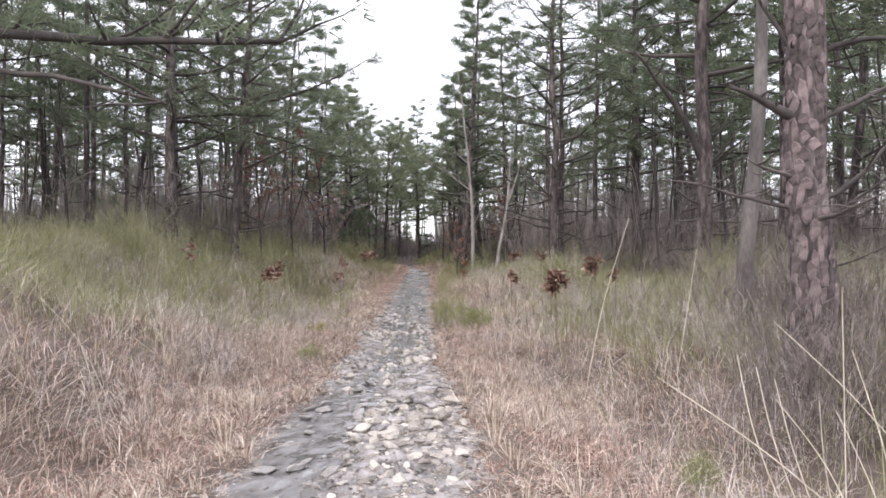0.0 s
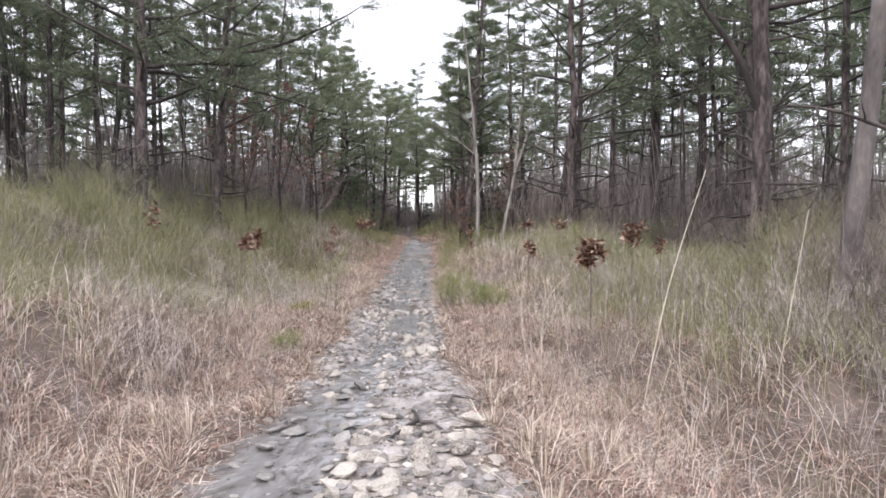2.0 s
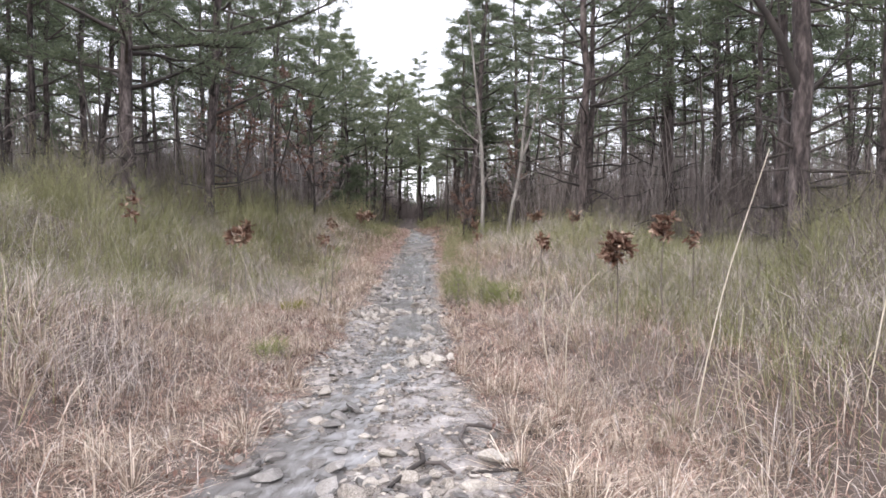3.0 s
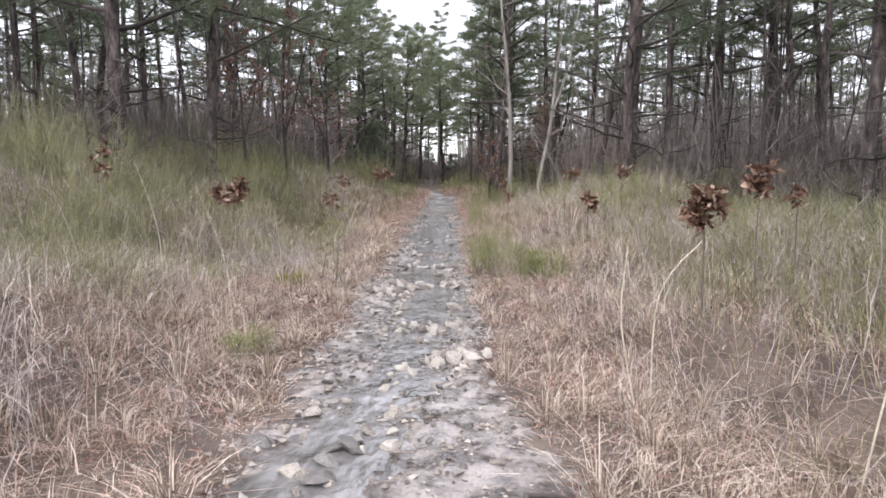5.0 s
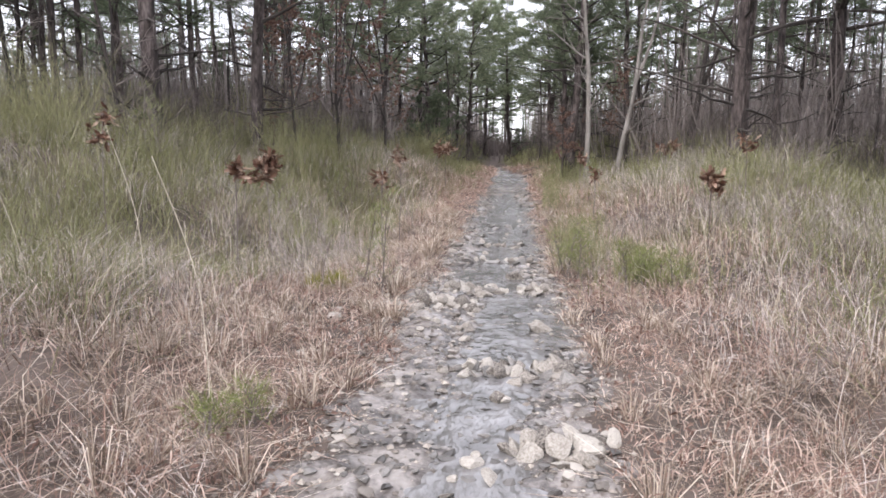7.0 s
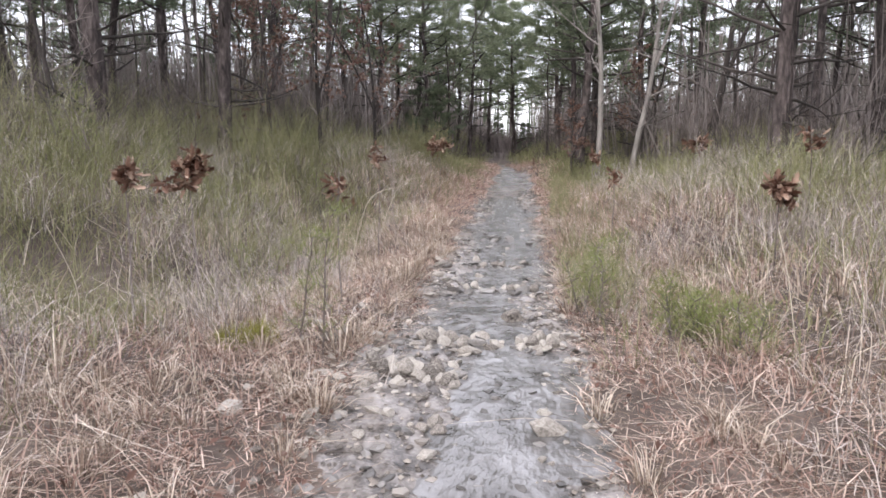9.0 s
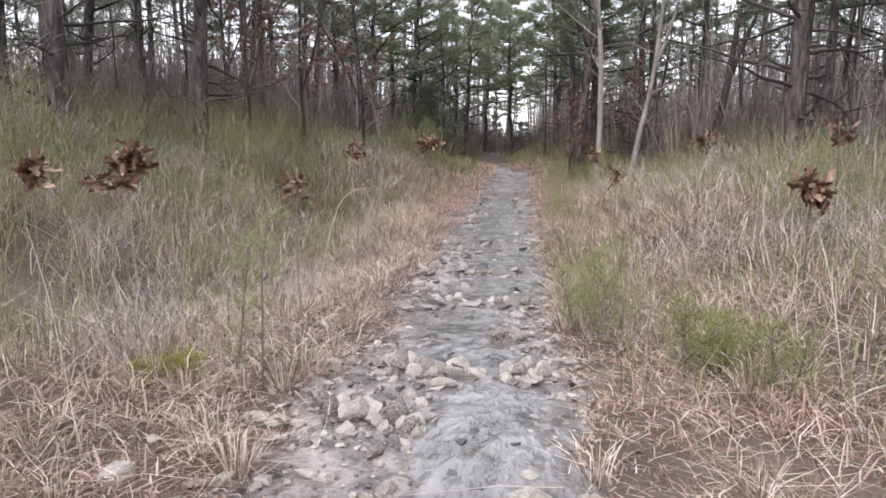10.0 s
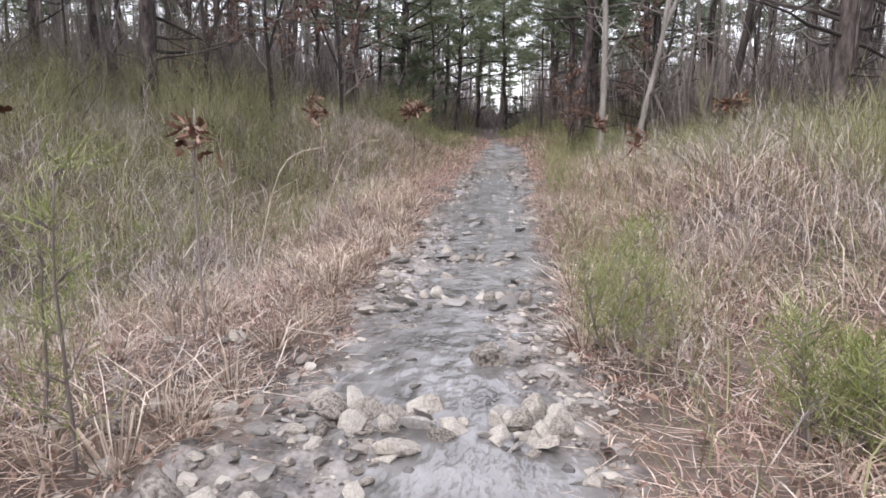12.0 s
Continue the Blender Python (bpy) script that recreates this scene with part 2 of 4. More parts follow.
# ---- small builders ----
class Soup:
    """Vertices and faces gathered for one mesh."""

    def __init__(self):
        self.v, self.f = [], []

    def tube(self, pts, radii, sides=6):
        base = len(self.v)
        pts = [Vector(p) for p in pts]
        for k, p in enumerate(pts):
            along = (pts[min(k + 1, len(pts) - 1)] - pts[max(k - 1, 0)]).normalized()
            side = along.cross(Vector((0.31, 0.17, 0.94)) if abs(along.z) < 0.9 else Vector((1, 0.1, 0))).normalized()
            other = along.cross(side)
            for j in range(sides):
                a = 6.2832 * j / sides
                self.v.append(tuple(p + radii[k] * (math.cos(a) * side + math.sin(a) * other)))
        for k in range(len(pts) - 1):
            for j in range(sides):
                a, b = base + k * sides + j, base + k * sides + (j + 1) % sides
                self.f.append((a, b, b + sides, a + sides))
        self.f.append(tuple(base + (len(pts) - 1) * sides + j for j in range(sides)))

    def tri(self, a, b, c):
        n = len(self.v)
        self.v += [tuple(a), tuple(b), tuple(c)]
        self.f.append((n, n + 1, n + 2))

    def mesh(self, name, mat, smooth_faces=True):
        me = bpy.data.meshes.new(name)
        me.from_pydata(self.v, [], self.f)
        me.materials.append(mat)
        if smooth_faces:
            me.polygons.foreach_set("use_smooth", np.ones(len(self.f), bool))
        me.update()
        return me


def child(name, me, parent, label=""):
    o = new(name, me)
    o.parent = parent
    if label:
        o["label"] = label
    return o


def wander(rng, start, way, length, steps, bend, lift=0.0):
    """A crooked line of points from start along way."""
    pts, p, w = [Vector(start)], Vector(start), Vector(way).normalized()
    for _ in range(steps):
        w = (w + Vector((rng.uniform(-bend, bend), rng.uniform(-bend, bend), rng.uniform(-bend, bend) + lift))).normalized()
        p = p + w * (length / steps)
        pts.append(p.copy())
    return pts


def taper(r0, r1, n):
    return [r0 + (r1 - r0) * k / (n - 1) for k in range(n)]


def tuft(soup, rng, p, way, count, length, width):
    for _ in range(count):
        d = (Vector(way) * 0.7 + Vector((rng.gauss(0, 0.6), rng.gauss(0, 0.6), rng.gauss(0.12, 0.5)))).normalized()
        s = d.cross(Vector((rng.gauss(0, 1), rng.gauss(0, 1), rng.gauss(0, 1)))).normalized() * width
        q = p + d * rng.uniform(-0.03, 0.06) + Vector((rng.gauss(0, 1), rng.gauss(0, 1), rng.gauss(0, 0.35))) * (length * 0.4)
        soup.tri(q - s, q + s, q + d * length * rng.uniform(0.7, 1.2))


def pine(seed, height, radius, crown_from, limbs, spread_m, clumps, needle, dead=10, lean=(0, 0), bark=None, leaf=None, sides=9, apart=False, chosen=()):
    """A tall pine: tapered trunk, dead lower limbs, boughs and needle tufts in flat layers."""
    rng = random.Random(seed)
    tree = new("pine_tree")
    trunk, boughs, crown = Soup(), Soup(), Soup()
    n, far = 14, sides < 8
    line = [Vector((lean[0] * (k / n) + rng.gauss(0, 0.035) * (k > 0), lean[1] * (k / n) + rng.gauss(0, 0.035) * (k > 0), height * k / n - (0.25 if k == 0 else 0))) for k in range(n + 1)]
    rad = [radius * (1.22 if k == 0 else 1.0) * (1 - 0.86 * (k / n) ** 1.25) for k in range(n + 1)]
    trunk.tube(line, rad, sides)

    def at(z):
        u = min(max(z / height * n, 0), n - 0.001)
        return line[int(u)].lerp(line[int(u) + 1], u % 1), rad[int(u)]

    def limb():
        """The mesh that the next limb goes into: one of its own, or the joined boughs."""
        if not apart:
            return boughs
        own.append(Soup())
        return own[-1]

    own = []
    for z, way, r0, leafy in chosen:
        p, r = at(z)
        ln = Vector(way).length
        pts = wander(rng, p, way, ln, 8, 0.13, 0.0)
        b = limb()
        b.tube(pts, taper(r0, r0 * 0.3, 9), 7)
        for k in range(2, 9):
            for _ in range(2 if leafy else 1):
                w = Vector(way).normalized() * 0.6 + Vector((rng.gauss(0, 0.6), rng.gauss(0, 0.6), rng.gauss(0.15, 0.4)))
                tw = wander(rng, pts[k], w, ln * rng.uniform(0.08, 0.25), 4, 0.25, 0.03)
                b.tube(tw, taper(r0 * 0.32, 0.004, 5), 4)
                if leafy:
                    for q in tw[1:]:
                        for _ in range(2):
                            e = q + Vector((rng.gauss(0, 0.1), rng.gauss(0, 0.1), rng.gauss(0, 0.05)))
                            tuft(crown, rng, e, w.normalized(), needle[0], needle[1], needle[2])
    for _ in range(dead):
        z = rng.uniform(0.08, 1.0) * crown_from
        b = limb()
        p, r = at(z)
        a = rng.uniform(0, 6.28)
        ln = rng.uniform(0.5, 2.3)
        pts = wander(rng, p, (math.cos(a), math.sin(a), rng.uniform(-0.2, 0.3)), ln, 5, 0.22, 0.03)
        b.tube(pts, taper(min(0.035, r * 0.4), 0.006, 6), 3 if far else 4)
        for k in (1, 2, 3, 4):
            if rng.random() < (0.5 if far else 0.8):
                b.tube(wander(rng, pts[k], (rng.gauss(0, 1), rng.gauss(0, 1), rng.gauss(0.1, 0.5)), ln * 0.4, 3, 0.3), taper(0.012, 0.004, 4), 3)
    for k in range(limbs):
        u = (k + rng.random()) / limbs
        z = crown_from + (height - crown_from) * u ** 0.9
        p, r = at(z)
        a = k * 2.4 + rng.uniform(-0.5, 0.5)
        ln = spread_m * (1.0 - 0.75 * u) * rng.uniform(0.55, 1.15)
        pts = wander(rng, p, (math.cos(a), math.sin(a), rng.uniform(-0.05, 0.35)), ln, 5, 0.16, 0.05)
        b = limb()
        b.tube(pts, taper(max(0.014, min(0.07, r * 0.45)), 0.008, 6), 3 if far else 4)
        for j in range(clumps):
            q = pts[rng.choice((2, 3, 3, 4, 4, 5))]
            w = Vector((math.cos(a), math.sin(a), 0.15)) + Vector((rng.gauss(0, 0.75), rng.gauss(0, 0.75), rng.gauss(0, 0.18)))
            tl = ln * rng.uniform(0.12, 0.36)
            tw = wander(rng, q, w, tl, 2, 0.2, 0.05)
            if far and rng.random() < 0.5:
                pass
            elif far:
                b.tube((tw[0], tw[2]), (0.012, 0.004), 3)
            else:
                b.tube(tw, taper(0.011, 0.004, 3), 3)
            for e in (tw[0].lerp(tw[1], 0.6), tw[1].lerp(tw[2], 0.3), tw[2]):
                tuft(crown, rng, e, w.normalized(), needle[0], needle[1], needle[2])
    child("trunk", trunk.mesh("pine_trunk", bark or M_BARK), tree)
    for b in own:
        child("limb", b.mesh("pine_limb", M_BARK_DARK), tree)
    if boughs.v:
        tagged(child("bough", boughs.mesh("pine_boughs", M_BARK_DARK), tree), kind="stuff")
    tagged(child("crown", crown.mesh("pine_needles", leaf or M_NEEDLE, False), tree), kind="stuff")
    return tree


def bare_tree(seed, height, radius, bark, fork=0, spread_m=0.45, lean=(0, 0), name="bare_tree", order=3, first=0.2):
    """A leafless tree: crooked trunk, limbs and twigs."""
    rng = random.Random(seed)
    tree = new(name)
    trunk, twigs = Soup(), Soup()
    pts = wander(rng, (0, 0, -0.2), (lean[0], lean[1], 1), height, 10, 0.07, 0.04)
    trunk.tube(pts, [radius * (1 - 0.85 * (k / 10)) for k in range(11)], 7)
    if fork:
        trunk.tube(wander(rng, pts[fork], (rng.choice((-1, 1)) * 0.35, rng.gauss(0, 0.2), 1), height * 0.6, 7, 0.08, 0.03), taper(radius * 0.6, 0.012, 8), 6)

    def grow(p, w, ln, r, depth):
        q = wander(rng, p, w, ln, 4 if depth else 2, 0.2, 0.06)
        twigs.tube(q, taper(r, r * 0.35, len(q)), 4 if depth > 1 else 3)
        if depth > 0:
            for k in range(1, 5):
                if rng.random() < 0.85:
                    d = (q[k] - q[k - 1]).normalized() + Vector((rng.gauss(0, 0.7), rng.gauss(0, 0.7), rng.gauss(0.15, 0.4)))
                    grow(q[k], d, ln * rng.uniform(0.35, 0.6), r * 0.5, depth - 1)

    for k in range(10):
        z = first + (1 - first) * (k + rng.random()) / 10
        u = z * 10 * 0.999
        p = pts[int(u)].lerp(pts[min(int(u) + 1, 10)], u % 1)
        a = rng.uniform(0, 6.28)
        grow(p, (math.cos(a), math.sin(a), rng.uniform(0.1, 0.9)), height * spread_m * (1.1 - z) * rng.uniform(0.5, 1.0), radius * 0.38 * (1.15 - z), order - 1)
    child("trunk", trunk.mesh("bare_trunk", bark), tree)
    tagged(child("bough", twigs.mesh("bare_twigs", M_TWIG if bark is not M_BARK_GREY else M_BARK_GREY), tree), kind="stuff")
    return tree


def stand(tree, x, y, turn=0.0, size=1.0):
    tree.matrix_basis = pose(x, y, place_at(x, y), 0, 0, turn) @ Matrix.Scale(size, 4)
    return tree


# ---- trees at the trail ----
FINE, COARSE = (10, 0.19, 0.011), (8, 0.27, 0.018)
big_pine = tagged(stand(pine(11, 15, 0.2, 4.8, 24, 3.6, 6, FINE, dead=3, sides=18, apart=True, chosen=[
    (2.65, (-0.8, -0.2, 0.3), 0.065, False), (3.15, (-0.6, -0.1, 0.75), 0.04, False), (2.6, (1.1, 0.1, 0.55), 0.045, False), (1.75, (-1.5, -0.1, 0.4), 0.026, False),
    (1.6, (0.9, -0.2, 0.5), 0.022, False), (1.15, (0.6, -0.3, 0.15), 0.013, False), (3.3, (1.2, 0, 0.5), 0.04, False)]), 3.66, 6.4), "stout pine with flaky reddish brown bark and dead limbs", "pine tree")
limb_pine = tagged(stand(pine(12, 14, 0.2, 4.2, 26, 3.6, 7, FINE, dead=4, apart=True, chosen=[
    (2.75, (5.2, -0.5, 0.7), 0.085, True), (2.4, (4.4, -0.4, 0.0), 0.05, False), (3.4, (4.6, -0.4, 0.9), 0.06, True), (3.1, (4.5, 0.8, 0.9), 0.055, True)]), -6.9, 7.6), "pine with long dark low boughs over the grass", "pine tree")
grey_trunk = tagged(stand(bare_tree(13, 11, 0.11, M_BARK_MID, 0, 0.25, (0.1, 0), first=0.5), 3.8, 8.2), "slim pale grey leafless tree behind a stout pine", "tree")
fork_pine = tagged(stand(pine(14, 14, 0.155, 4.3, 30, 3.2, 8, FINE, dead=14, apart=True, chosen=[
    (2.7, (-1.5, -0.3, 2.2), 0.08, False), (1.9, (-0.6, -0.2, 0.35), 0.035, False), (1.85, (0.75, -0.2, 0.25), 0.032, False), (2.3, (1.0, 0, 0.3), 0.025, False), (2.6, (0.9, 0.2, 1.2), 0.035, False)]), 5.2, 12.8), "dark pine with crooked dead lower limbs", "pine tree")
twin_a = tagged(stand(pine(15, 15, 0.115, 3.2, 54, 3.4, 8, FINE, dead=16, apart=True, chosen=[(2.4, (-1.9, 0, 0.3), 0.035, False), (2.6, (1.9, 0, 0.7), 0.04, False), (3.0, (1.0, 0.3, 1.4), 0.045, False)]), 3.4, 19.9), "vine-clad dark pine with dead limbs", "pine tree")
twin_b = tagged(stand(pine(16, 14, 0.085, 3.6, 44, 3.0, 8, FINE, dead=10, apart=True), 3.8, 20.6), "slimmer dark pine close beside a stouter one", "pine tree")
left_pine = tagged(stand(pine(17, 15, 0.17, 2.9, 50, 4.0, 9, FINE, dead=14, apart=True, chosen=[(4.0, (2.8, 0, 0.2), 0.06, True), (3.4, (-2.4, -0.3, 0.5), 0.05, True)]), -8.0, 19.1), "broad pine with wide boughs on the grassy bank", "pine tree")
left_thin = tagged(stand(pine(18, 14, 0.14, 2.8, 46, 3.6, 9, FINE, dead=12, lean=(0.9, 0), apart=True, chosen=[(5.2, (4.3, 0, 0.9), 0.06, True), (4.4, (3.4, -0.5, -0.5), 0.045, True)]), -6.9, 21.5), "slender leaning pine on the grassy bank", "pine tree")
pale_a = tagged(stand(bare_tree(19, 9.5, 0.095, M_BARK_GREY, 0, 0.28, (0, 0)), 1.2, 26.9), "slim pale grey bare tree beside the trail", "tree")
pale_b = tagged(stand(bare_tree(20, 8.5, 0.095, M_BARK_GREY, 4, 0.3, (0.08, 0)), 2.25, 28.4), "forked pale grey bare tree beside the trail", "tree")
lean_pine = tagged(stand(pine(21, 14.5, 0.16, 3.0, 58, 2.1, 10, FINE, lean=(0.9, 0), apart=True), 0.95, 30.5), "dark pine leaning beside pale bare trees", "pine tree")
grey_limb = tagged(stand(bare_tree(22, 8, 0.13, M_BARK_DARK, 3, 0.5), 4.65, 29.3), "grey bare tree with spreading limbs", "tree")
vine = Soup()
vrng = random.Random(3)
for k in range(7):
    a0, tw = vrng.uniform(0, 6.28), vrng.uniform(-0.5, 0.5)
    vine.tube([(3.4 + (0.15 + 0.05 * (j == 0)) * math.cos(a0 + tw * j), 19.9 + 0.15 * math.sin(a0 + tw * j), place_at(3.4, 19.9) - 0.05 + 0.5 * j) for j in range(8)], taper(0.018, 0.008, 8), 5)
tagged(new("climbing_vine", vine.mesh("climbing_vine", M_BARK)), "woody brown vine climbing a dark pine trunk", "vine")
right_a = tagged(stand(pine(23, 15, 0.19, 3.2, 48, 3.6, 8, FINE, apart=True), 7.8, 26.2), "tall straight dark pine in the woods", "pine tree")
right_b = tagged(stand(pine(24, 15, 0.19, 3.2, 48, 3.6, 8, FINE, apart=True), 9.9, 27.2), "tall straight dark pine in the woods", "pine tree")


# ---- broad low pines whose layered crowns close the trail's far end ----
for k, (x, y, h, low, wide) in enumerate(((-6.6, 34.0, 8.6, 2.4, 2.8), (-4.9, 35.8, 8.9, 2.6, 2.8), (-3.5, 39.0, 8.2, 2.8, 2.6), (-8.6, 36.5, 9.6, 2.6, 3.0), (-6.0, 39.5, 9.6, 2.8, 3.0), (-1.5, 41.5, 7.4, 2.4, 2.6), (-3.0, 44.0, 8.4, 2.8, 2.8), (0.5, 37.8, 8.0, 2.6, 2.2), (4.1, 37.5, 12.5, 3.0, 3.0), (0.9, 32.8, 9.5, 3.0, 2.0), (0.6, 42.0, 7.6, 2.4, 2.8),
                                        (2.2, 39.5, 9.5, 2.8, 2.8), (1.7, 34.6, 11.5, 2.8, 2.5), (3.3, 33.2, 13.0, 3.0, 3.0), (5.3, 34.0, 13.0, 3.2, 3.0), (-10.4, 33.0, 11.0, 3.0, 3.2))):
    # The farther pines take the needles with haze mixed into their colour.
    tagged(stand(pine(300 + k, h, 0.12, low, 38, wide, 12, (8, 0.21, 0.0135), dead=9, sides=6, leaf=M_NEEDLE_HAZY if y > 33.5 and x < 3 else None, lean=((-1) ** k * 0.3, 0)), x, y), "broad grey-green pine with layered boughs where the trail ends", "pine tree", "pines at the trail's far end")

# ---- young trees that keep their brown leaves ----
def brown_tree(seed, height, leaves):
    tree = bare_tree(seed, height, 0.05, M_BARK_DARK, 3, 0.5, order=3, first=0.15, name="brown_leaved_tree")
    g = random.Random(seed)
    twigs = next(o for o in tree.children if o.name.startswith("bough")).data
    crown = Soup()
    n = len(twigs.vertices)
    for _ in range(leaves):
        p = Vector(twigs.vertices[g.randrange(n)].co)
        if p.z < 0.7:
            continue
        d = Vector((g.gauss(0, 1), g.gauss(0, 1), g.gauss(-0.5, 0.7))).normalized() * g.uniform(0.06, 0.12)
        w = d.cross(Vector((g.gauss(0, 1), g.gauss(0, 1), g.gauss(0, 1)))).normalized() * 0.028
        crown.tri(p, p + d * 0.6 + w, p + d)
        crown.tri(p, p + d, p + d * 0.6 - w)
    tagged(child("foliage", crown.mesh("brown_leaves", M_BROWN, False), tree), kind="stuff")
    return tagged(tree, "young tree holding dry reddish brown leaves", "tree", "brown-leaved young trees")


M_BROWN = shade("dry_brown_leaves", [(0.1, (0.06, 0.03, 0.022)), (0.5, (0.16, 0.09, 0.07)), (0.9, (0.36, 0.26, 0.21))], 2, 0.8, 0, vary="island", spread=0.6, through_light=0.25)
for k, (x, y, h) in enumerate(((-5.4, 23.2, 5.0), (-6.3, 22.6, 4.0), (-4.6, 25.2, 4.5), (-7.4, 24.5, 5.5), (2.9, 31.0, 4.5), (0.6, 29.0, 2.6))):
    stand(brown_tree(140 + k, h, 900), x, y)

# ---- the woods behind ----
rng = random.Random(5)
kinds, lows = [], []
for s in range(6):
    t = pine(40 + s, rng.uniform(12.5, 16.5), rng.uniform(0.1, 0.15), rng.uniform(2.2, 4.6), 34, rng.uniform(2.8, 3.6), 9, COARSE, dead=7, sides=6, lean=(rng.uniform(-0.6, 0.6), 0))
    kinds.append(tagged(t, "tall dark pine in the dense woods", "pine tree", "woodland pines"))
for s in range(3):
    t = pine(50 + s, rng.uniform(3.2, 5), 0.05, 0.5, 24, rng.uniform(1.1, 1.5), 6, (8, 0.24, 0.018), dead=2, sides=5)
    lows.append(tagged(t, "young bushy pine under taller trees", "pine tree", "young woodland pines"))
bares = []
for s in range(5):
    bares.append(tagged(bare_tree(60 + s, rng.uniform(6, 10), rng.uniform(0.04, 0.085), M_BARK_DARK, rng.choice((0, 3, 4)), 0.34, order=3, first=0.12), "leafless dark tree in the dense woods", "tree", "woodland bare trees"))
brush = []
for s in range(4):
    brush.append(tagged(bare_tree(80 + s, rng.uniform(2.0, 3.6), 0.02, M_TWIG, 2, 0.6, name="bare_sapling", order=3, first=0.05), "thin leafless brown sapling at the woods' edge", "sapling", "woodland saplings"))
fixed = [(-3.0, 44.0), (0.5, 37.8), (4.1, 37.5), (0.9, 32.8), (-6.6, 34.0), (-4.9, 35.8), (-3.5, 39.0), (-8.6, 36.5), (-6.0, 39.5), (-1.5, 41.5), (0.6, 42.0), (2.2, 39.5), (1.7, 34.6), (3.3, 33.2), (5.3, 34.0), (-10.4, 33.0), (3.66, 6.4), (-6.9, 7.6), (5.2, 12.8), (3.4, 19.9), (-8, 19.1), (-6.9, 21.5), (1.2, 26.9), (2.25, 28.4), (0.95, 30.5), (4.65, 29.3), (7.8, 26.2), (9.9, 27.2), (3.4, 7.5)]


def free(x, y, gap, tall=False):
    if (y < 25 and -7.5 < x < 5.5) or (-11 < x < 6 and y < 16) or y < 0:
        return False
    if tall and y < 52 and -0.125 * y - 1.3 < x < 0.01 * y + 0.9:
        return False
    mid = -1.1 - 0.06 * max(0, y - 30)
    if abs(x - mid) < (2.2 if y < 34 else 0.2):
        return False
    return all((x - a) ** 2 + (y - b) ** 2 > gap * gap for a, b in fixed)


used = set()


def scatter(protos, count, xr, yr, gap, sizes):
    made = tries = 0
    while made < count and tries < count * 60:
        tries += 1
        x, y = rng.uniform(*xr), rng.uniform(*yr)
        if not free(x, y, gap, protos is kinds):
            continue
        fixed.append((x, y))
        made += 1
        p = protos[made % len(protos)]
        m = pose(x, y, place_at(x, y), rng.gauss(0, 1.8), rng.gauss(0, 1.8), rng.uniform(0, 360))
        s = rng.uniform(*sizes)
        if protos is kinds and y >= 52 and -0.13 * y < x < 0.03 * y:
            s = rng.uniform(0.78, 0.92)
        if p.name not in used:
            used.add(p.name)
            p.matrix_basis = m
        else:
            c = copy_thing(p, m)
            c.scale = (s, s, s)


scatter(kinds, 40, (-26, 24), (24, 44), 1.3, (0.8, 1.1))
scatter(kinds, 4, (3, 13), (23, 40), 1.2, (0.85, 1.1))
scatter(kinds, 6, (-20, -8), (23, 40), 1.2, (0.85, 1.1))
scatter(kinds, 26, (-40, 36), (44, 66), 1.3, (0.85, 1.15))
scatter(kinds, 16, (6, 18), (6, 24), 1.4, (0.85, 1.1))
scatter(kinds, 20, (-24, -10), (10, 26), 1.4, (0.85, 1.1))
scatter(kinds, 9, (-11, 4), (54, 66), 1.0, (0.85, 1.05))
scatter(lows, 26, (-20, 18), (30, 60), 0.9, (0.6, 1.1))
scatter(lows, 5, (-8, 4), (37, 48), 0.7, (0.35, 0.55))
scatter(bares, 52, (-24, 22), (23, 46), 0.6, (0.7, 1.1))
scatter(bares, 10, (-34, 34), (46, 70), 0.6, (0.8, 1.2))
scatter(bares, 26, (5.6, 18), (8, 26), 0.6, (0.6, 1.1))
scatter(bares, 20, (-22, -8), (12, 28), 0.6, (0.6, 1.1))
scatter(brush, 50, (1.6, 20), (15, 42), 0.35, (0.6, 1.3))
scatter(brush, 50, (-22, -3), (20, 44), 0.35, (0.6, 1.3))


def far_woods():
    """The woods beyond: many thin trunks and ragged crowns, joined."""
    g = np.random.RandomState(8)
    n = 260
    soup = Soup()
    for _ in range(n):
        x, y = g.uniform(-75, 75), g.uniform(68, 120)
        z, h, r = place_at(x, y), g.uniform(9, 15), g.uniform(0.08, 0.16)
        soup.tube([(x, y, z - 0.2), (x + g.normal(0, 0.2), y, z + h * 0.5), (x + g.normal(0, 0.4), y, z + h)], [r, r * 0.7, 0.02], 4)
        for _ in range(26):
            u = g.uniform(0.35, 1)
            a, o = g.uniform(0, 6.28), g.uniform(0.3, 2.6) * (1.15 - u)
            p = Vector((x + math.cos(a) * o, y + math.sin(a) * o, z + h * u))
            for _ in range(3):
                d = Vector((g.normal(), g.normal(), g.normal() * 0.35)) * 0.55
                soup.tri(p, p + d, p + d * 0.6 + Vector((g.normal() * 0.3, g.normal() * 0.3, 0.18)))
    tagged(new("far_woods", soup.mesh("far_woods", M_NEEDLE, False)), "distant dark pine woods", "woods", kind="stuff")


far_woods()


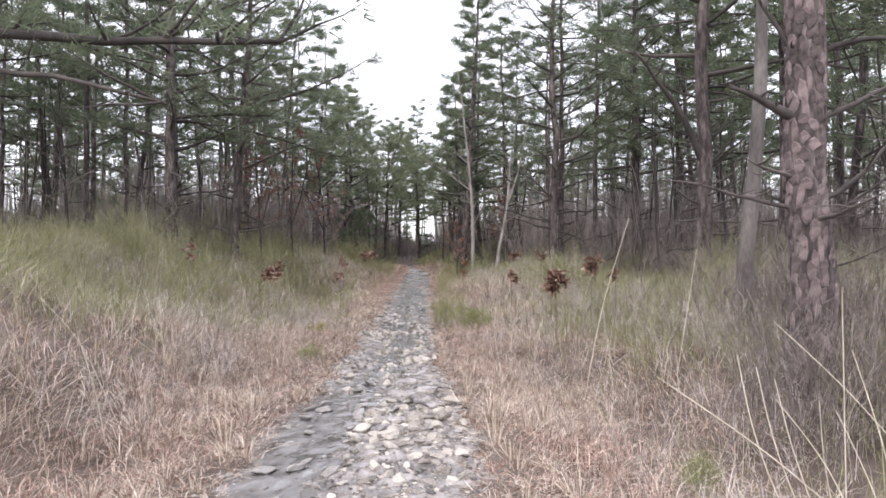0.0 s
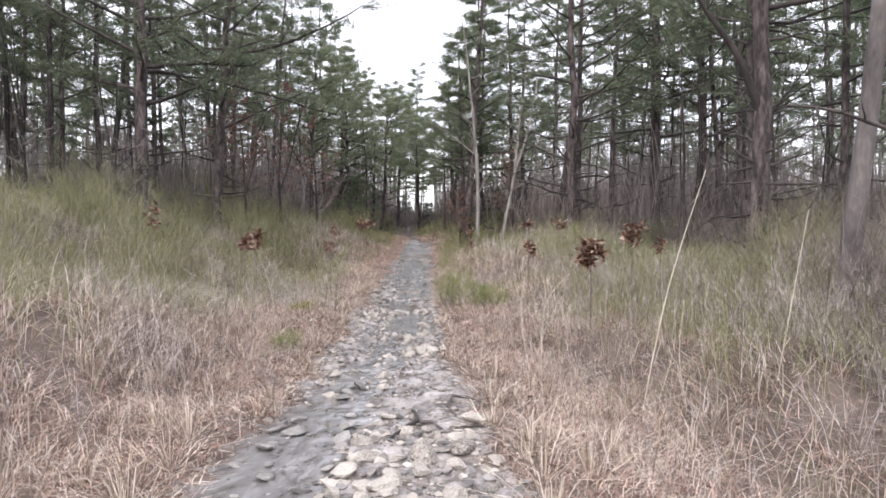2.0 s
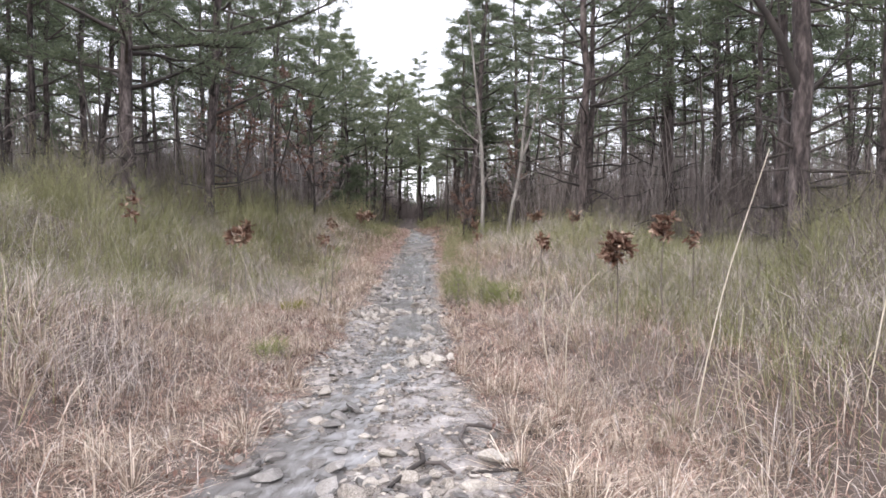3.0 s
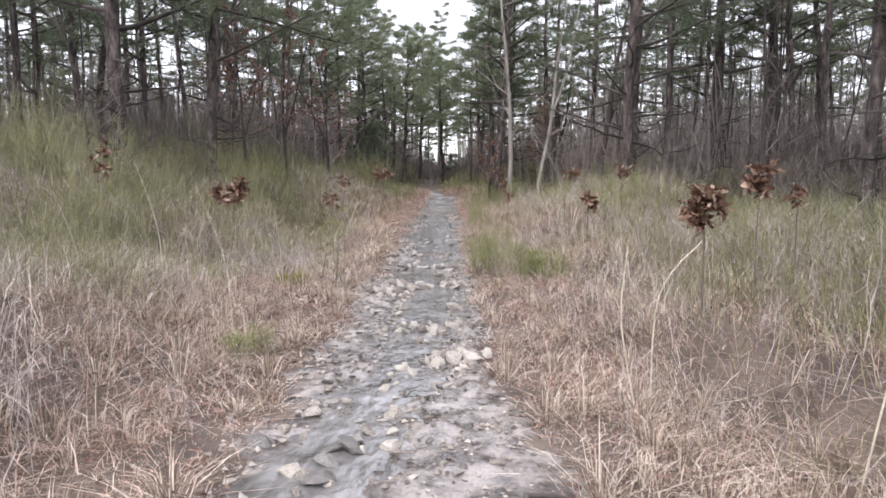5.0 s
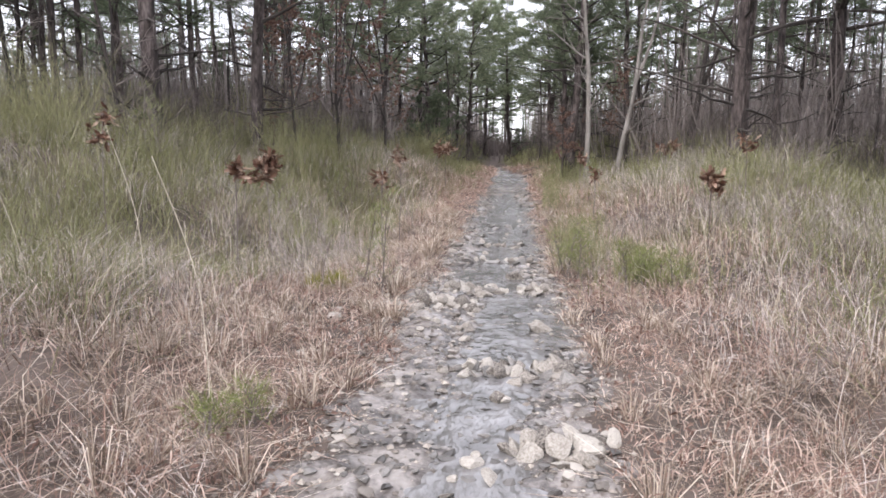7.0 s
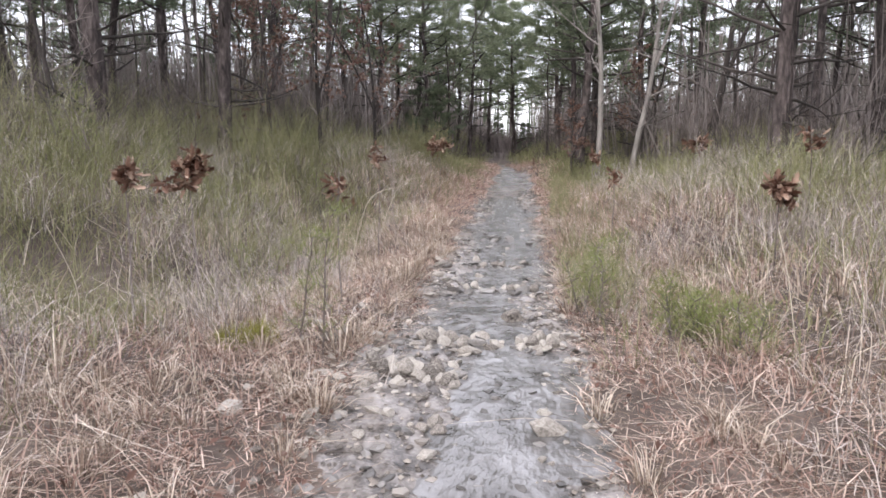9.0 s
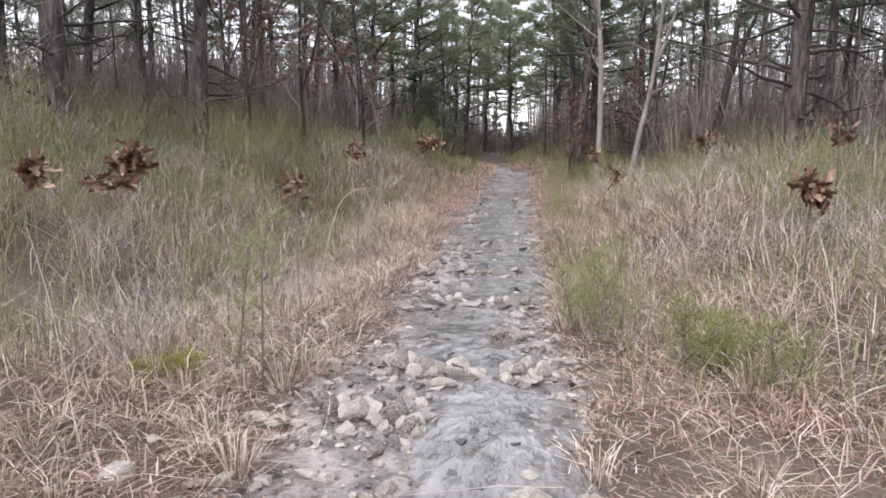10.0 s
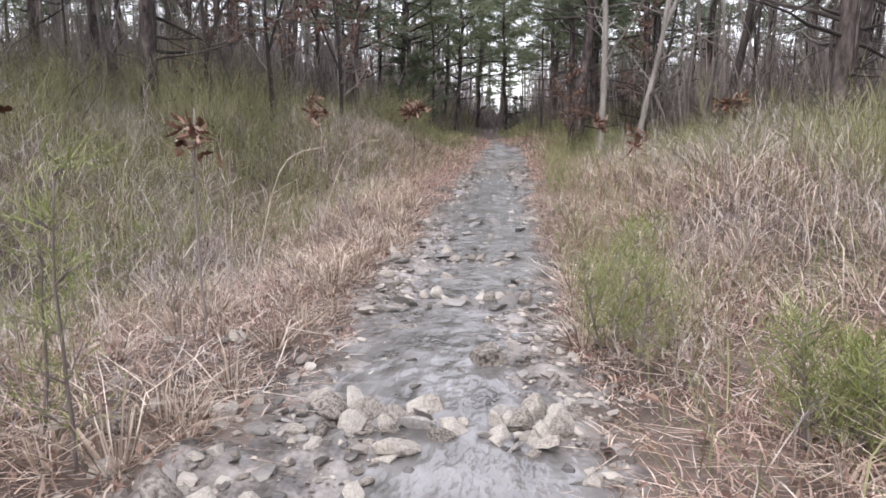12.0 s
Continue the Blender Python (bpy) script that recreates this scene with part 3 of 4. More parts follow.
# ---- grasses and low growth ----
def roots(n, seed, xr, yr, test, clump=0.0):
    """Random root places in a rectangle that pass test(x, y, d) as a chance, partly drawn into clumps."""
    g = np.random.RandomState(seed)
    x, y = g.uniform(*xr, n), g.uniform(*yr, n)
    if clump:
        k = max(1, n // 40)
        cx, cy = g.uniform(*xr, k), g.uniform(*yr, k)
        pick = g.randint(0, k, n)
        use = g.rand(n) < 0.75
        x = np.where(use, cx[pick] + g.normal(0, clump, n), x)
        y = np.where(use, cy[pick] + g.normal(0, clump, n), y)
    d = np.maximum(left_edge(y) - x, x - right_edge(y))
    keep = (d > 0.0) & (g.rand(n) < test(x, y, d))
    return x[keep], y[keep], d[keep], g


def blades(name, label, mat, xyd, height, width, lean, droop=0.3, heading=None):
    """Many thin curved blades, each an island of its own, joined as one stuff."""
    x, y, d, g = xyd
    n = len(x)
    z = land(x, y) - 0.02
    h = height(x, y, d) * g.uniform(0.55, 1.15, n) * (0.78 + 0.34 * np.clip(patch(x, y, 0.7, 3.3), 0, 1.2))
    a = g.uniform(0, 6.283, n) if heading is None else heading
    ln = np.abs(g.normal(0, lean, n))
    wx, wy = np.cos(a), np.sin(a)
    far = 1 + np.clip(y - 9, 0, 30) * 0.05
    w = width * far * g.uniform(0.6, 1.4, n)
    b = g.uniform(0, 3.1416, n)
    sx, sy = np.cos(b) * w, np.sin(b) * w
    root = np.stack([x, y, z], 1)
    k1 = 0.55
    mid = root + np.stack([wx * h * ln * k1, wy * h * ln * k1, h * k1 / np.sqrt(1 + ln ** 2)], 1)
    out = h * (ln + droop * g.uniform(0, 1.5, n)) * 0.95
    tip = root + np.stack([wx * out, wy * out, np.clip(h / np.sqrt(1 + (ln * 1.3) ** 2) * (1 - droop * 0.4 * g.rand(n)), 0.03, None)], 1)
    side = np.stack([sx, sy, 0 * sx], 1)
    v = np.stack([root - side, root + side, mid + side * 0.8, mid - side * 0.8, tip], 1).reshape(-1, 3)
    o = np.arange(n)[:, None] * 5
    loops = np.concatenate([o + [0, 1, 2, 3], o + [3, 2, 4]], 1).ravel()
    me = bpy.data.meshes.new(name)
    me.vertices.add(n * 5)
    me.vertices.foreach_set("co", v.ravel())
    me.loops.add(n * 7)
    me.loops.foreach_set("vertex_index", loops)
    me.polygons.add(n * 2)
    me.polygons.foreach_set("loop_start", (np.arange(n)[:, None] * 7 + [0, 4]).ravel())
    me.materials.append(mat)
    me.update(calc_edges=True)
    return tagged(new(name, me), label, "grass", kind="stuff")


def patch(x, y, s, o):
    return 0.5 + 0.5 * np.sin(x * 1.7 / s + o) * np.sin(y * 1.3 / s + 2 * o) + 0.25 * np.sin(x * 4.1 / s + y * 3.3 / s + o)


XR, YR = (-11, 9), (-1.5, 27)
blades("matted_grass", "matted pinkish tan dead grass along the trail", M_MAT, roots(290000, 1, (-4, 3), (-1.5, 28), lambda x, y, d: np.clip(1.25 - d * 0.55, 0.35, 1) * smooth(-0.08, 0.1, d) * np.clip(patch(x, y, 0.3, 2) + 0.35, 0.25, 1), 0.10), lambda x, y, d: 0.10 + 0.14 * smooth(0.1, 1.2, d), 0.0032, 1.5, 0.7)
blades("tan_grass", "tall tan dry grass beside the trail", M_STRAW, roots(190000, 2, XR, YR, lambda x, y, d: smooth(0.25, 1.0, d) * np.clip(1.2 - d * np.where(x > 0, 0.42, 0.24), 0.12, 1) * np.clip(patch(x, y, 1.0, 1) + 0.3, 0.2, 1), 0.10), lambda x, y, d: 0.2 + 0.4 * smooth(0.3, 2.4, d), 0.0027, 1.0, 0.8)
blades("grey_stems", "thicket of thin grey dead stems", M_GREYSTEM, roots(130000, 3, XR, YR, lambda x, y, d: smooth(0.7, 1.8, d) * np.clip(patch(x, y, 1.4, 4), 0.15, 1), 0.13), lambda x, y, d: 0.3 + 0.3 * smooth(0.6, 2.4, d), 0.0024, 1.1, 0.5)
blades("green_growth", "waist-high olive green broom-like growth", M_GREEN, roots(170000, 4, (-14, 11), (-1.5, 32), lambda x, y, d: np.maximum(smooth(1.1, 2.8, d + 0.06 * (y - 8)), 0.55 * (x > -0.6) * (y > 12.5) * (y < 21) * smooth(0.08, 0.4, d)) * np.clip((patch(x, y, 2.2, 2.5) + 0.35) * np.where(x < -2, 1.5, 1.0), 0.15, 1), 0.16), lambda x, y, d: 0.4 + 0.45 * smooth(1.2, 3.8, d), 0.003, 0.75, 0.5)
blades("woods_thicket", "tangle of thin brown twigs under the trees", M_TWIG, roots(100000, 6, (-30, 26), (17, 62), lambda x, y, d: smooth(3, 8, d + 0.2 * (y - 24)) * np.clip(patch(x, y, 2.0, 6) + 0.4, 0.2, 1), 0.3), lambda x, y, d: 1.0 + 1.4 * smooth(0, 1, patch(x, y, 1.6, 3)), 0.0055, 0.5, 0.3)
blades("sapling_thicket", "dense slender bare saplings between the pines", M_TWIG, roots(15000, 7, (-34, 30), (25, 66), lambda x, y, d: smooth(4, 7, d + 0.25 * (y - 27)) * smooth(1.2, 2.6, d) * np.clip(patch(x, y, 2.4, 1) + 0.5, 0.3, 1), 0.5), lambda x, y, d: 3.0 + 3.0 * smooth(0, 1, patch(x, y, 1.1, 5)), 0.011, 0.2, 0.1)


def tussocks(count, per, seed):
    """Tufts of pale grass whose blades arch outwards from one root."""
    g = np.random.RandomState(seed)
    cy = g.uniform(2.5, 20, count)
    left = g.rand(count) < 0.55
    off = 0.12 + 1.9 * g.rand(count) ** 1.4
    cx = np.where(left, left_edge(cy) - off, right_edge(cy) + off)
    big = g.uniform(0.5, 1.3, count)
    k = np.repeat(np.arange(count), per)
    a = g.uniform(0, 6.283, len(k))
    r = np.abs(g.normal(0, 0.035, len(k)))
    x, y = cx[k] + np.cos(a) * r, cy[k] + np.sin(a) * r
    d = np.maximum(left_edge(y) - x, x - right_edge(y))
    blades("grass_tussocks", "arching tufts of pale straw-coloured grass", M_STRAW, (x, y, d, g), lambda x, y, d: 0.33 * big[k], 0.0028, 0.75, 0.9, a)


tussocks(420, 50, 21)
blades("flat_straw", "flattened grey and tan straw litter on the verges", M_STRAW, roots(70000, 25, (-4, 2.8), (2, 20), lambda x, y, d: np.clip(1.3 - d * 0.6, 0.2, 1), 0.0), lambda x, y, d: 0.07 + 0 * d, 0.0035, 3.0, 1.2)
blades("far_verge", "tan and olive growth where the trail enters the woods", M_GREEN, roots(40000, 15, (-12, 9), (26, 46), lambda x, y, d: smooth(0.3, 1.2, d), 0.25), lambda x, y, d: 0.35 + 0.5 * smooth(0.3, 3, d), 0.004, 0.6, 0.4)
blades("far_straw", "tan straw along the far trail", M_MAT, roots(16000, 16, (-4, 2), (24, 36), lambda x, y, d: np.clip(1.3 - d, 0, 1), 0.15), lambda x, y, d: 0.2 + 0.2 * smooth(0.2, 1, d), 0.004, 1.0, 0.6)


def forbs(name, label, mat, places, seed, stems, height, width, fan=0.35, twigs=5, twiglets=2):
    """Branching plants: stems from one root, twigs along each stem and twiglets on those, every one a tapered ribbon."""
    g = np.random.RandomState(seed)
    px, py = places
    ps = g.uniform(0.65, 1.25, len(px)) * height(px, py)
    k = np.repeat(np.arange(len(px)), stems)
    n = len(k)
    x, y = px[k] + g.normal(0, 0.05, n), py[k] + g.normal(0, 0.05, n)
    start = np.stack([x, y, land(x, y) - 0.02], 1)
    way = np.stack([g.normal(0, fan, n), g.normal(0, fan, n), np.ones(n)], 1)
    length = ps[k] * g.uniform(0.6, 1.1, n)
    wide = width * (1 + np.clip(y - 9, 0, 30) * 0.05) * g.uniform(0.7, 1.3, n)
    parts = []
    for level, count in enumerate((twigs, twiglets, 0)):
        way /= np.linalg.norm(way, axis=1)[:, None]
        bend = g.normal(0, 0.16, way.shape)
        mid = start + way * (length * 0.5)[:, None]
        tip = mid + (way + bend * 1.6) * (length * 0.5)[:, None]
        a = g.uniform(0, 3.1416, len(way))
        side = np.stack([np.cos(a) * wide, np.sin(a) * wide, 0.3 * wide * g.normal(0, 1, len(way))], 1)
        parts.append(np.stack([start - side, start + side, mid + side * 0.75, mid - side * 0.75, tip], 1))
        if not count:
            break
        j = np.repeat(np.arange(len(way)), count)
        u = g.uniform(0.3, 0.95, len(j))[:, None]
        start = np.where(u < 0.5, start[j] + (mid[j] - start[j]) * u * 2, mid[j] + (tip[j] - mid[j]) * (u * 2 - 1))
        way = way[j] + g.normal(0, 0.55, (len(j), 3)) + (0, 0, 0.15)
        length = length[j] * g.uniform(0.2, 0.45, len(j))
        wide = wide[j] * 0.7
    v = np.concatenate(parts).reshape(-1, 3)
    n = len(v) // 5
    o = np.arange(n)[:, None] * 5
    me = bpy.data.meshes.new(name)
    me.vertices.add(n * 5)
    me.vertices.foreach_set("co", v.ravel())
    me.loops.add(n * 7)
    me.loops.foreach_set("vertex_index", np.concatenate([o + [0, 1, 2, 3], o + [3, 2, 4]], 1).ravel())
    me.polygons.add(n * 2)
    me.polygons.foreach_set("loop_start", (np.arange(n)[:, None] * 7 + [0, 4]).ravel())
    me.materials.append(mat)
    me.update(calc_edges=True)
    return tagged(new(name, me), label, "undergrowth", kind="stuff")


M_BROOM = shade("yellow_green_broom", [(0.1, (0.10, 0.102, 0.05)), (0.45, (0.225, 0.225, 0.115)), (0.75, (0.36, 0.345, 0.20)), (0.95, (0.52, 0.47, 0.34))], 0.8, 0.7, 0, vary="island", spread=0.5, through_light=0.3)
M_BRIAR = shade("brown_briar_stems", [(0.12, (0.05, 0.04, 0.036)), (0.5, (0.15, 0.125, 0.116)), (0.9, (0.32, 0.28, 0.265))], 1.5, 0.9, 0, vary="island", spread=0.6)
M_FORB = shade("grey_brown_dead_forbs", [(0.12, (0.08, 0.064, 0.058)), (0.45, (0.28, 0.24, 0.222)), (0.8, (0.66, 0.595, 0.56))], 1.5, 0.9, 0, vary="island", spread=0.6)


def strewn(n, seed, xr, yr, test):
    x, y, d, g = roots(n, seed, xr, yr, test, 0.3)
    return x, y


forbs("dead_forbs", "tangled grey-brown dead forbs with fine twigs", M_FORB, strewn(5200, 51, (-8, 6), (2, 24), lambda x, y, d: smooth(0.5, 1.2, d) * np.clip(patch(x, y, 1.4, 4) + 0.1, 0.1, 1)), 52, 2, lambda x, y: 0.5 + 0.18 * np.sin(x * 2.1 + y), 0.0026)
forbs("broom_growth", "bushy olive and yellow-green broom on the banks", M_BROOM, strewn(4200, 53, (-12, 9), (3, 30), lambda x, y, d: smooth(1.6, 3.4, d + 0.05 * (y - 8)) * np.where(x < -2, 1, 0.85) * np.clip(patch(x, y, 1.8, 2.5) + 0.2, 0.1, 1)), 54, 4, lambda x, y: 0.75 + 0.22 * np.sin(x * 1.3 + 0.7 * y) + 0.4 * smooth(3.5, 6, -x) * smooth(11, 15, y), 0.0028, 0.4)
forbs("verge_broom", "green broom shoots close beside the trail", M_BROOM, strewn(420, 55, (-0.4, 1.4), (14, 26), lambda x, y, d: smooth(0.15, 0.4, d) * (1 - smooth(0.4, 0.9, d))), 56, 4, lambda x, y: 0.45 + 0 * x, 0.0028, 0.25)
forbs("briar_thicket", "waist-high tangle of bare brown briars around a pine", M_BRIAR, strewn(420, 57, (2.5, 6.0), (5.2, 10.5), lambda x, y, d: smooth(2.2, 3.0, d)), 58, 3, lambda x, y: 1.05 + 0.25 * np.sin(3 * x + 2 * y), 0.003, 0.4, 6)
forbs("wood_edge_brush", "grey-brown brush along the edge of the woods", M_BRIAR, strewn(1500, 59, (-16, 14), (14, 34), lambda x, y, d: smooth(3.0, 5.5, d + 0.2 * (y - 24))), 60, 3, lambda x, y: 1.3 + 0.5 * np.sin(1.7 * x + y) + 0.9 * (x > 3), 0.0036, 0.35, 5)


forbs("litter_twigs", "broken twigs and flattened dead stems on the verges", M_FORB, strewn(2600, 61, (-4.5, 2.5), (2.5, 20), lambda x, y, d: smooth(0.0, 0.3, d) * (1 - 0.8 * smooth(0.8, 2.4, d))), 62, 2, lambda x, y: 0.34 + 0 * x, 0.0028, 1.8, 4, 1)


def leaf_litter(count):
    """Fallen dry leaves lying on the verges, too many to pick apart."""
    g = random.Random(63)
    bits = Soup()
    for _ in range(count):
        y = g.uniform(3, 20)
        off = abs(g.gauss(0, 0.55)) + 0.02
        x = float(left_edge(y)) - off if g.random() < 0.62 else float(right_edge(y)) + off
        p = Vector((x, y, place_at(x, y) + g.uniform(0.02, 0.09)))
        a, ln = g.uniform(0, 6.28), g.uniform(0.014, 0.034)
        d = Vector((math.cos(a), math.sin(a), g.gauss(0, 0.35))) * ln
        w = d.cross(Vector((g.gauss(0, 0.4), g.gauss(0, 0.4), 1))).normalized() * ln * 0.45
        bits.tri(p - d, p + w, p + d)
        bits.tri(p - d, p + d, p - w + Vector((0, 0, ln * 0.3)))
    tagged(new("leaf_litter", bits.mesh("leaf_litter", M_BROWN, False)), "fallen brown leaves on the grassy verges", "leaves", kind="stuff")


leaf_litter(2600)


# ---- stones on the trail ----
def rock(seed, flat):
    g = random.Random(seed)
    bm = bmesh.new()
    bmesh.ops.create_icosphere(bm, subdivisions=2, radius=1.0)
    for _ in range(12):
        nrm = Vector((g.gauss(0, 1), g.gauss(0, 1), g.gauss(0, 1))).normalized()
        cut = g.uniform(0.38, 0.78)
        for v in bm.verts:
            over = v.co.dot(nrm) - cut
            if over > 0:
                v.co -= nrm * over
    for v in bm.verts:
        v.co = Vector((v.co.x * g.uniform(0.93, 1.07), v.co.y * g.uniform(0.93, 1.07) * 0.75, v.co.z * g.uniform(0.93, 1.07) * flat))
    me = bpy.data.meshes.new("stone")
    bm.to_mesh(me)
    bm.free()
    return me


def rock_set(mat, flats, seed):
    made = [rock(seed + k, f) for k, f in enumerate(flats)]
    for me in made:
        me.materials.append(mat)
    return made


DRY = rock_set(M_STONE, (0.5, 0.6, 0.4, 0.7, 0.45, 0.55, 0.35), 100)
WET = rock_set(M_STONE_WET, (0.3, 0.4, 0.25, 0.35, 0.5), 200)
SLABS = rock_set(M_STONE, (0.34, 0.28, 0.4, 0.32), 400)
srng = random.Random(9)


def lay(me, x, y, size, parent=None, tilt=14, sink=0.25, turn=None):
    o = new("stone", me)
    z = max(place_at(x, y), float(rise(y)) - 0.014 if x < 0.2 else -9)
    m = pose(x, y, z + size * (0.35 - sink), srng.gauss(0, tilt), srng.gauss(0, tilt), srng.uniform(0, 360) if turn is None else turn)
    if parent:
        o.parent = parent
    o.matrix_basis = m @ Matrix.Diagonal((size, size * srng.uniform(0.8, 1.1), size, 1))
    return o


# larger single stones: place, half length, steepness
for x, y, size, tilt in ((-0.68, 14.08, 0.2, 6), (-0.95, 13.05, 0.12, 10), (-1.3, 12.2, 0.09, 20), (-0.42, 11.75, 0.15, 6),
                         (-0.4, 13.2, 0.13, 15), (-0.34, 13.36, 0.1, 20), (-0.52, 13.3, 0.09, 30), 
                         (-1.62, 16.4, 0.14, 8), (-1.58, 15.9, 0.12, 8), (-1.72, 16.8, 0.13, 10), (-1.52, 14.9, 0.12, 6), (-0.38, 10.7, 0.14, 20), (-0.3, 10.62, 0.1, 30), (-0.25, 9.5, 0.12, 15), (-0.5, 9.45, 0.11, 25),
                         (-1.8, 12.3, 0.1, 10), (-2.05, 11.6, 0.13, 8), (-1.95, 12.9, 0.12, 8), (-1.62, 11.9, 0.09, 15), (-1.35, 4.75, 0.08, 10), (-0.45, 5.45, 0.15, 8), (0.0, 6.0, 0.14, 8), (-0.25, 5.9, 0.16, 8), (-0.6, 5.9, 0.13, 12), (-0.05, 5.3, 0.12, 10)):
    tagged(lay(srng.choice(DRY), x, y, size, None, tilt), "pale angular limestone lying on the muddy trail", "stone", "larger trail stones")


# tilted slabs standing side by side in bars across the trail
for y0, x0, x1, n in ((13.36, -1.36, -0.84, 15), (13.26, -0.58, -0.32, 7), (12.36, -1.5, -0.98, 14), (10.66, -0.8, -0.28, 15), (15.4, -1.2, -0.5, 10), (9.5, -0.55, -0.12, 8)):
    for k in range(n):
        size = srng.uniform(0.055, 0.11)
        x = x0 + (x1 - x0) * (k + srng.uniform(-0.2, 0.2)) / (n - 1)
        y = y0 + srng.gauss(0, 0.07)
        o = new("stone", srng.choice(SLABS))
        o.matrix_basis = pose(x, y, place_at(x, y) + size * 0.45, srng.gauss(18, 10), srng.gauss(48, 12), srng.gauss(-12, 14)) @ Matrix.Diagonal((size, size * srng.uniform(0.9, 1.3), size, 1))
        tagged(o, "pale angular slab leaning in a bar of stones", "stone", "larger trail stones")

for _ in range(14):
    y0, x0, x1 = srng.choice(((13.28, -1.3, -0.8), (13.28, -0.6, -0.28), (10.66, -0.85, -0.25), (12.4, -1.35, -0.95), (9.45, -0.6, -0.1)))
    o = lay(srng.choice(DRY + WET[:2]), srng.uniform(x0, x1), srng.gauss(y0, 0.07), srng.uniform(0.06, 0.11), None, 38, 0.15)
    tagged(o, "grey tilted stone slab in a bar across the trail", "stone", "larger trail stones")


def strew(count, protos, xf, yf, sizes, tilt=14, sink=0.25):
    for _ in range(count):
        y = yf()
        x = min(max(xf(y), left_edge(y) - 0.25), right_edge(y) + 0.1)
        lay(srng.choice(protos), float(x), y, srng.uniform(*sizes) ** 1.0, ground, tilt, sink)


U = srng.uniform
strew(75, DRY, lambda y: U(-0.75, 0.22), lambda: U(4.2, 6.9), (0.05, 0.12), 14, 0.32)
strew(34, WET, lambda y: U(-1.42, -0.75), lambda: U(3.2, 8.0), (0.05, 0.12), 10, 0.2)
strew(26, DRY, lambda y: U(-1.35, -0.6), lambda: U(7.2, 9.2), (0.03, 0.09), 14)
strew(16, DRY, lambda y: U(-0.75, -0.05), lambda: srng.gauss(9.45, 0.12), (0.04, 0.09), 25)
strew(26, WET + DRY, lambda y: U(-1.05, -0.15), lambda: srng.gauss(10.66, 0.1), (0.04, 0.10), 30)
strew(24, WET + DRY, lambda y: U(-1.3, -0.25), lambda: srng.gauss(13.3, 0.12), (0.04, 0.10), 30)
strew(70, DRY, lambda y: U(-1.85, -0.9), lambda: U(11.3, 13.3), (0.025, 0.075), 16)
for _ in range(26):
    y = U(10.6, 14)
    lay(srng.choice(DRY), float(left_edge(y)) - U(0.05, 0.75), y, U(0.03, 0.085), ground, 14, 0.1)
strew(30, DRY, lambda y: U(-0.5, -0.15), lambda: U(11.3, 15.5), (0.025, 0.06), 16)
strew(14, WET, lambda y: U(-1.5, -0.4), lambda: srng.gauss(15.3, 0.2), (0.05, 0.12), 20)
strew(14, WET + DRY, lambda y: U(-1.6, -0.5), lambda: srng.gauss(16.8, 0.25), (0.05, 0.13), 20)
strew(12, WET, lambda y: U(-1.6, -0.5), lambda: srng.gauss(18.5, 0.3), (0.05, 0.13), 15)
strew(30, WET + DRY, lambda y: U(-1.5, -0.1), lambda: U(8, 24), (0.03, 0.1), 12)


def gravel(count):
    """Loose gravel and clods on the trail, too small to pick apart."""
    g = np.random.RandomState(12)
    y = g.uniform(2.2, 26, count)
    le, re = left_edge(y), right_edge(y)
    x = le - 0.25 + (re - le + 0.4) * g.rand(count)
    r = 0.006 + 0.02 * g.rand(count) ** 3
    z = land(x, y) + r * 0.2
    base = np.array([(1, 0, 0), (0, 1, 0), (-1, 0, 0), (0, -1, 0), (0, 0, 0.6), (0, 0, -0.6)], float)
    v = base[None] * (r[:, None, None] * g.uniform(0.6, 1.4, (count, 6, 1)))
    a = g.uniform(0, 6.28, count)
    rx = v[..., 0] * np.cos(a)[:, None] - v[..., 1] * np.sin(a)[:, None]
    ry = v[..., 0] * np.sin(a)[:, None] + v[..., 1] * np.cos(a)[:, None]
    v = np.stack([rx + x[:, None], ry + y[:, None], v[..., 2] + z[:, None]], -1).reshape(-1, 3)
    tris = np.array([(0, 1, 4), (1, 2, 4), (2, 3, 4), (3, 0, 4)])
    f = (np.arange(count)[:, None, None] * 6 + tris[None]).reshape(-1, 3)
    me = bpy.data.meshes.new("gravel")
    me.from_pydata(v.tolist(), [], f.tolist())
    me.materials.append(M_GRAVEL)
    tagged(new("gravel", me), "grey-brown wet gravel strewn over the trail", "gravel", kind="stuff")


M_GRAVEL = shade("trail_gravel", [(0.1, (0.06, 0.052, 0.046)), (0.5, (0.19, 0.165, 0.145)), (0.9, (0.48, 0.43, 0.38))], 3, 0.6, 0, vary="island", spread=0.7)
gravel(14000)


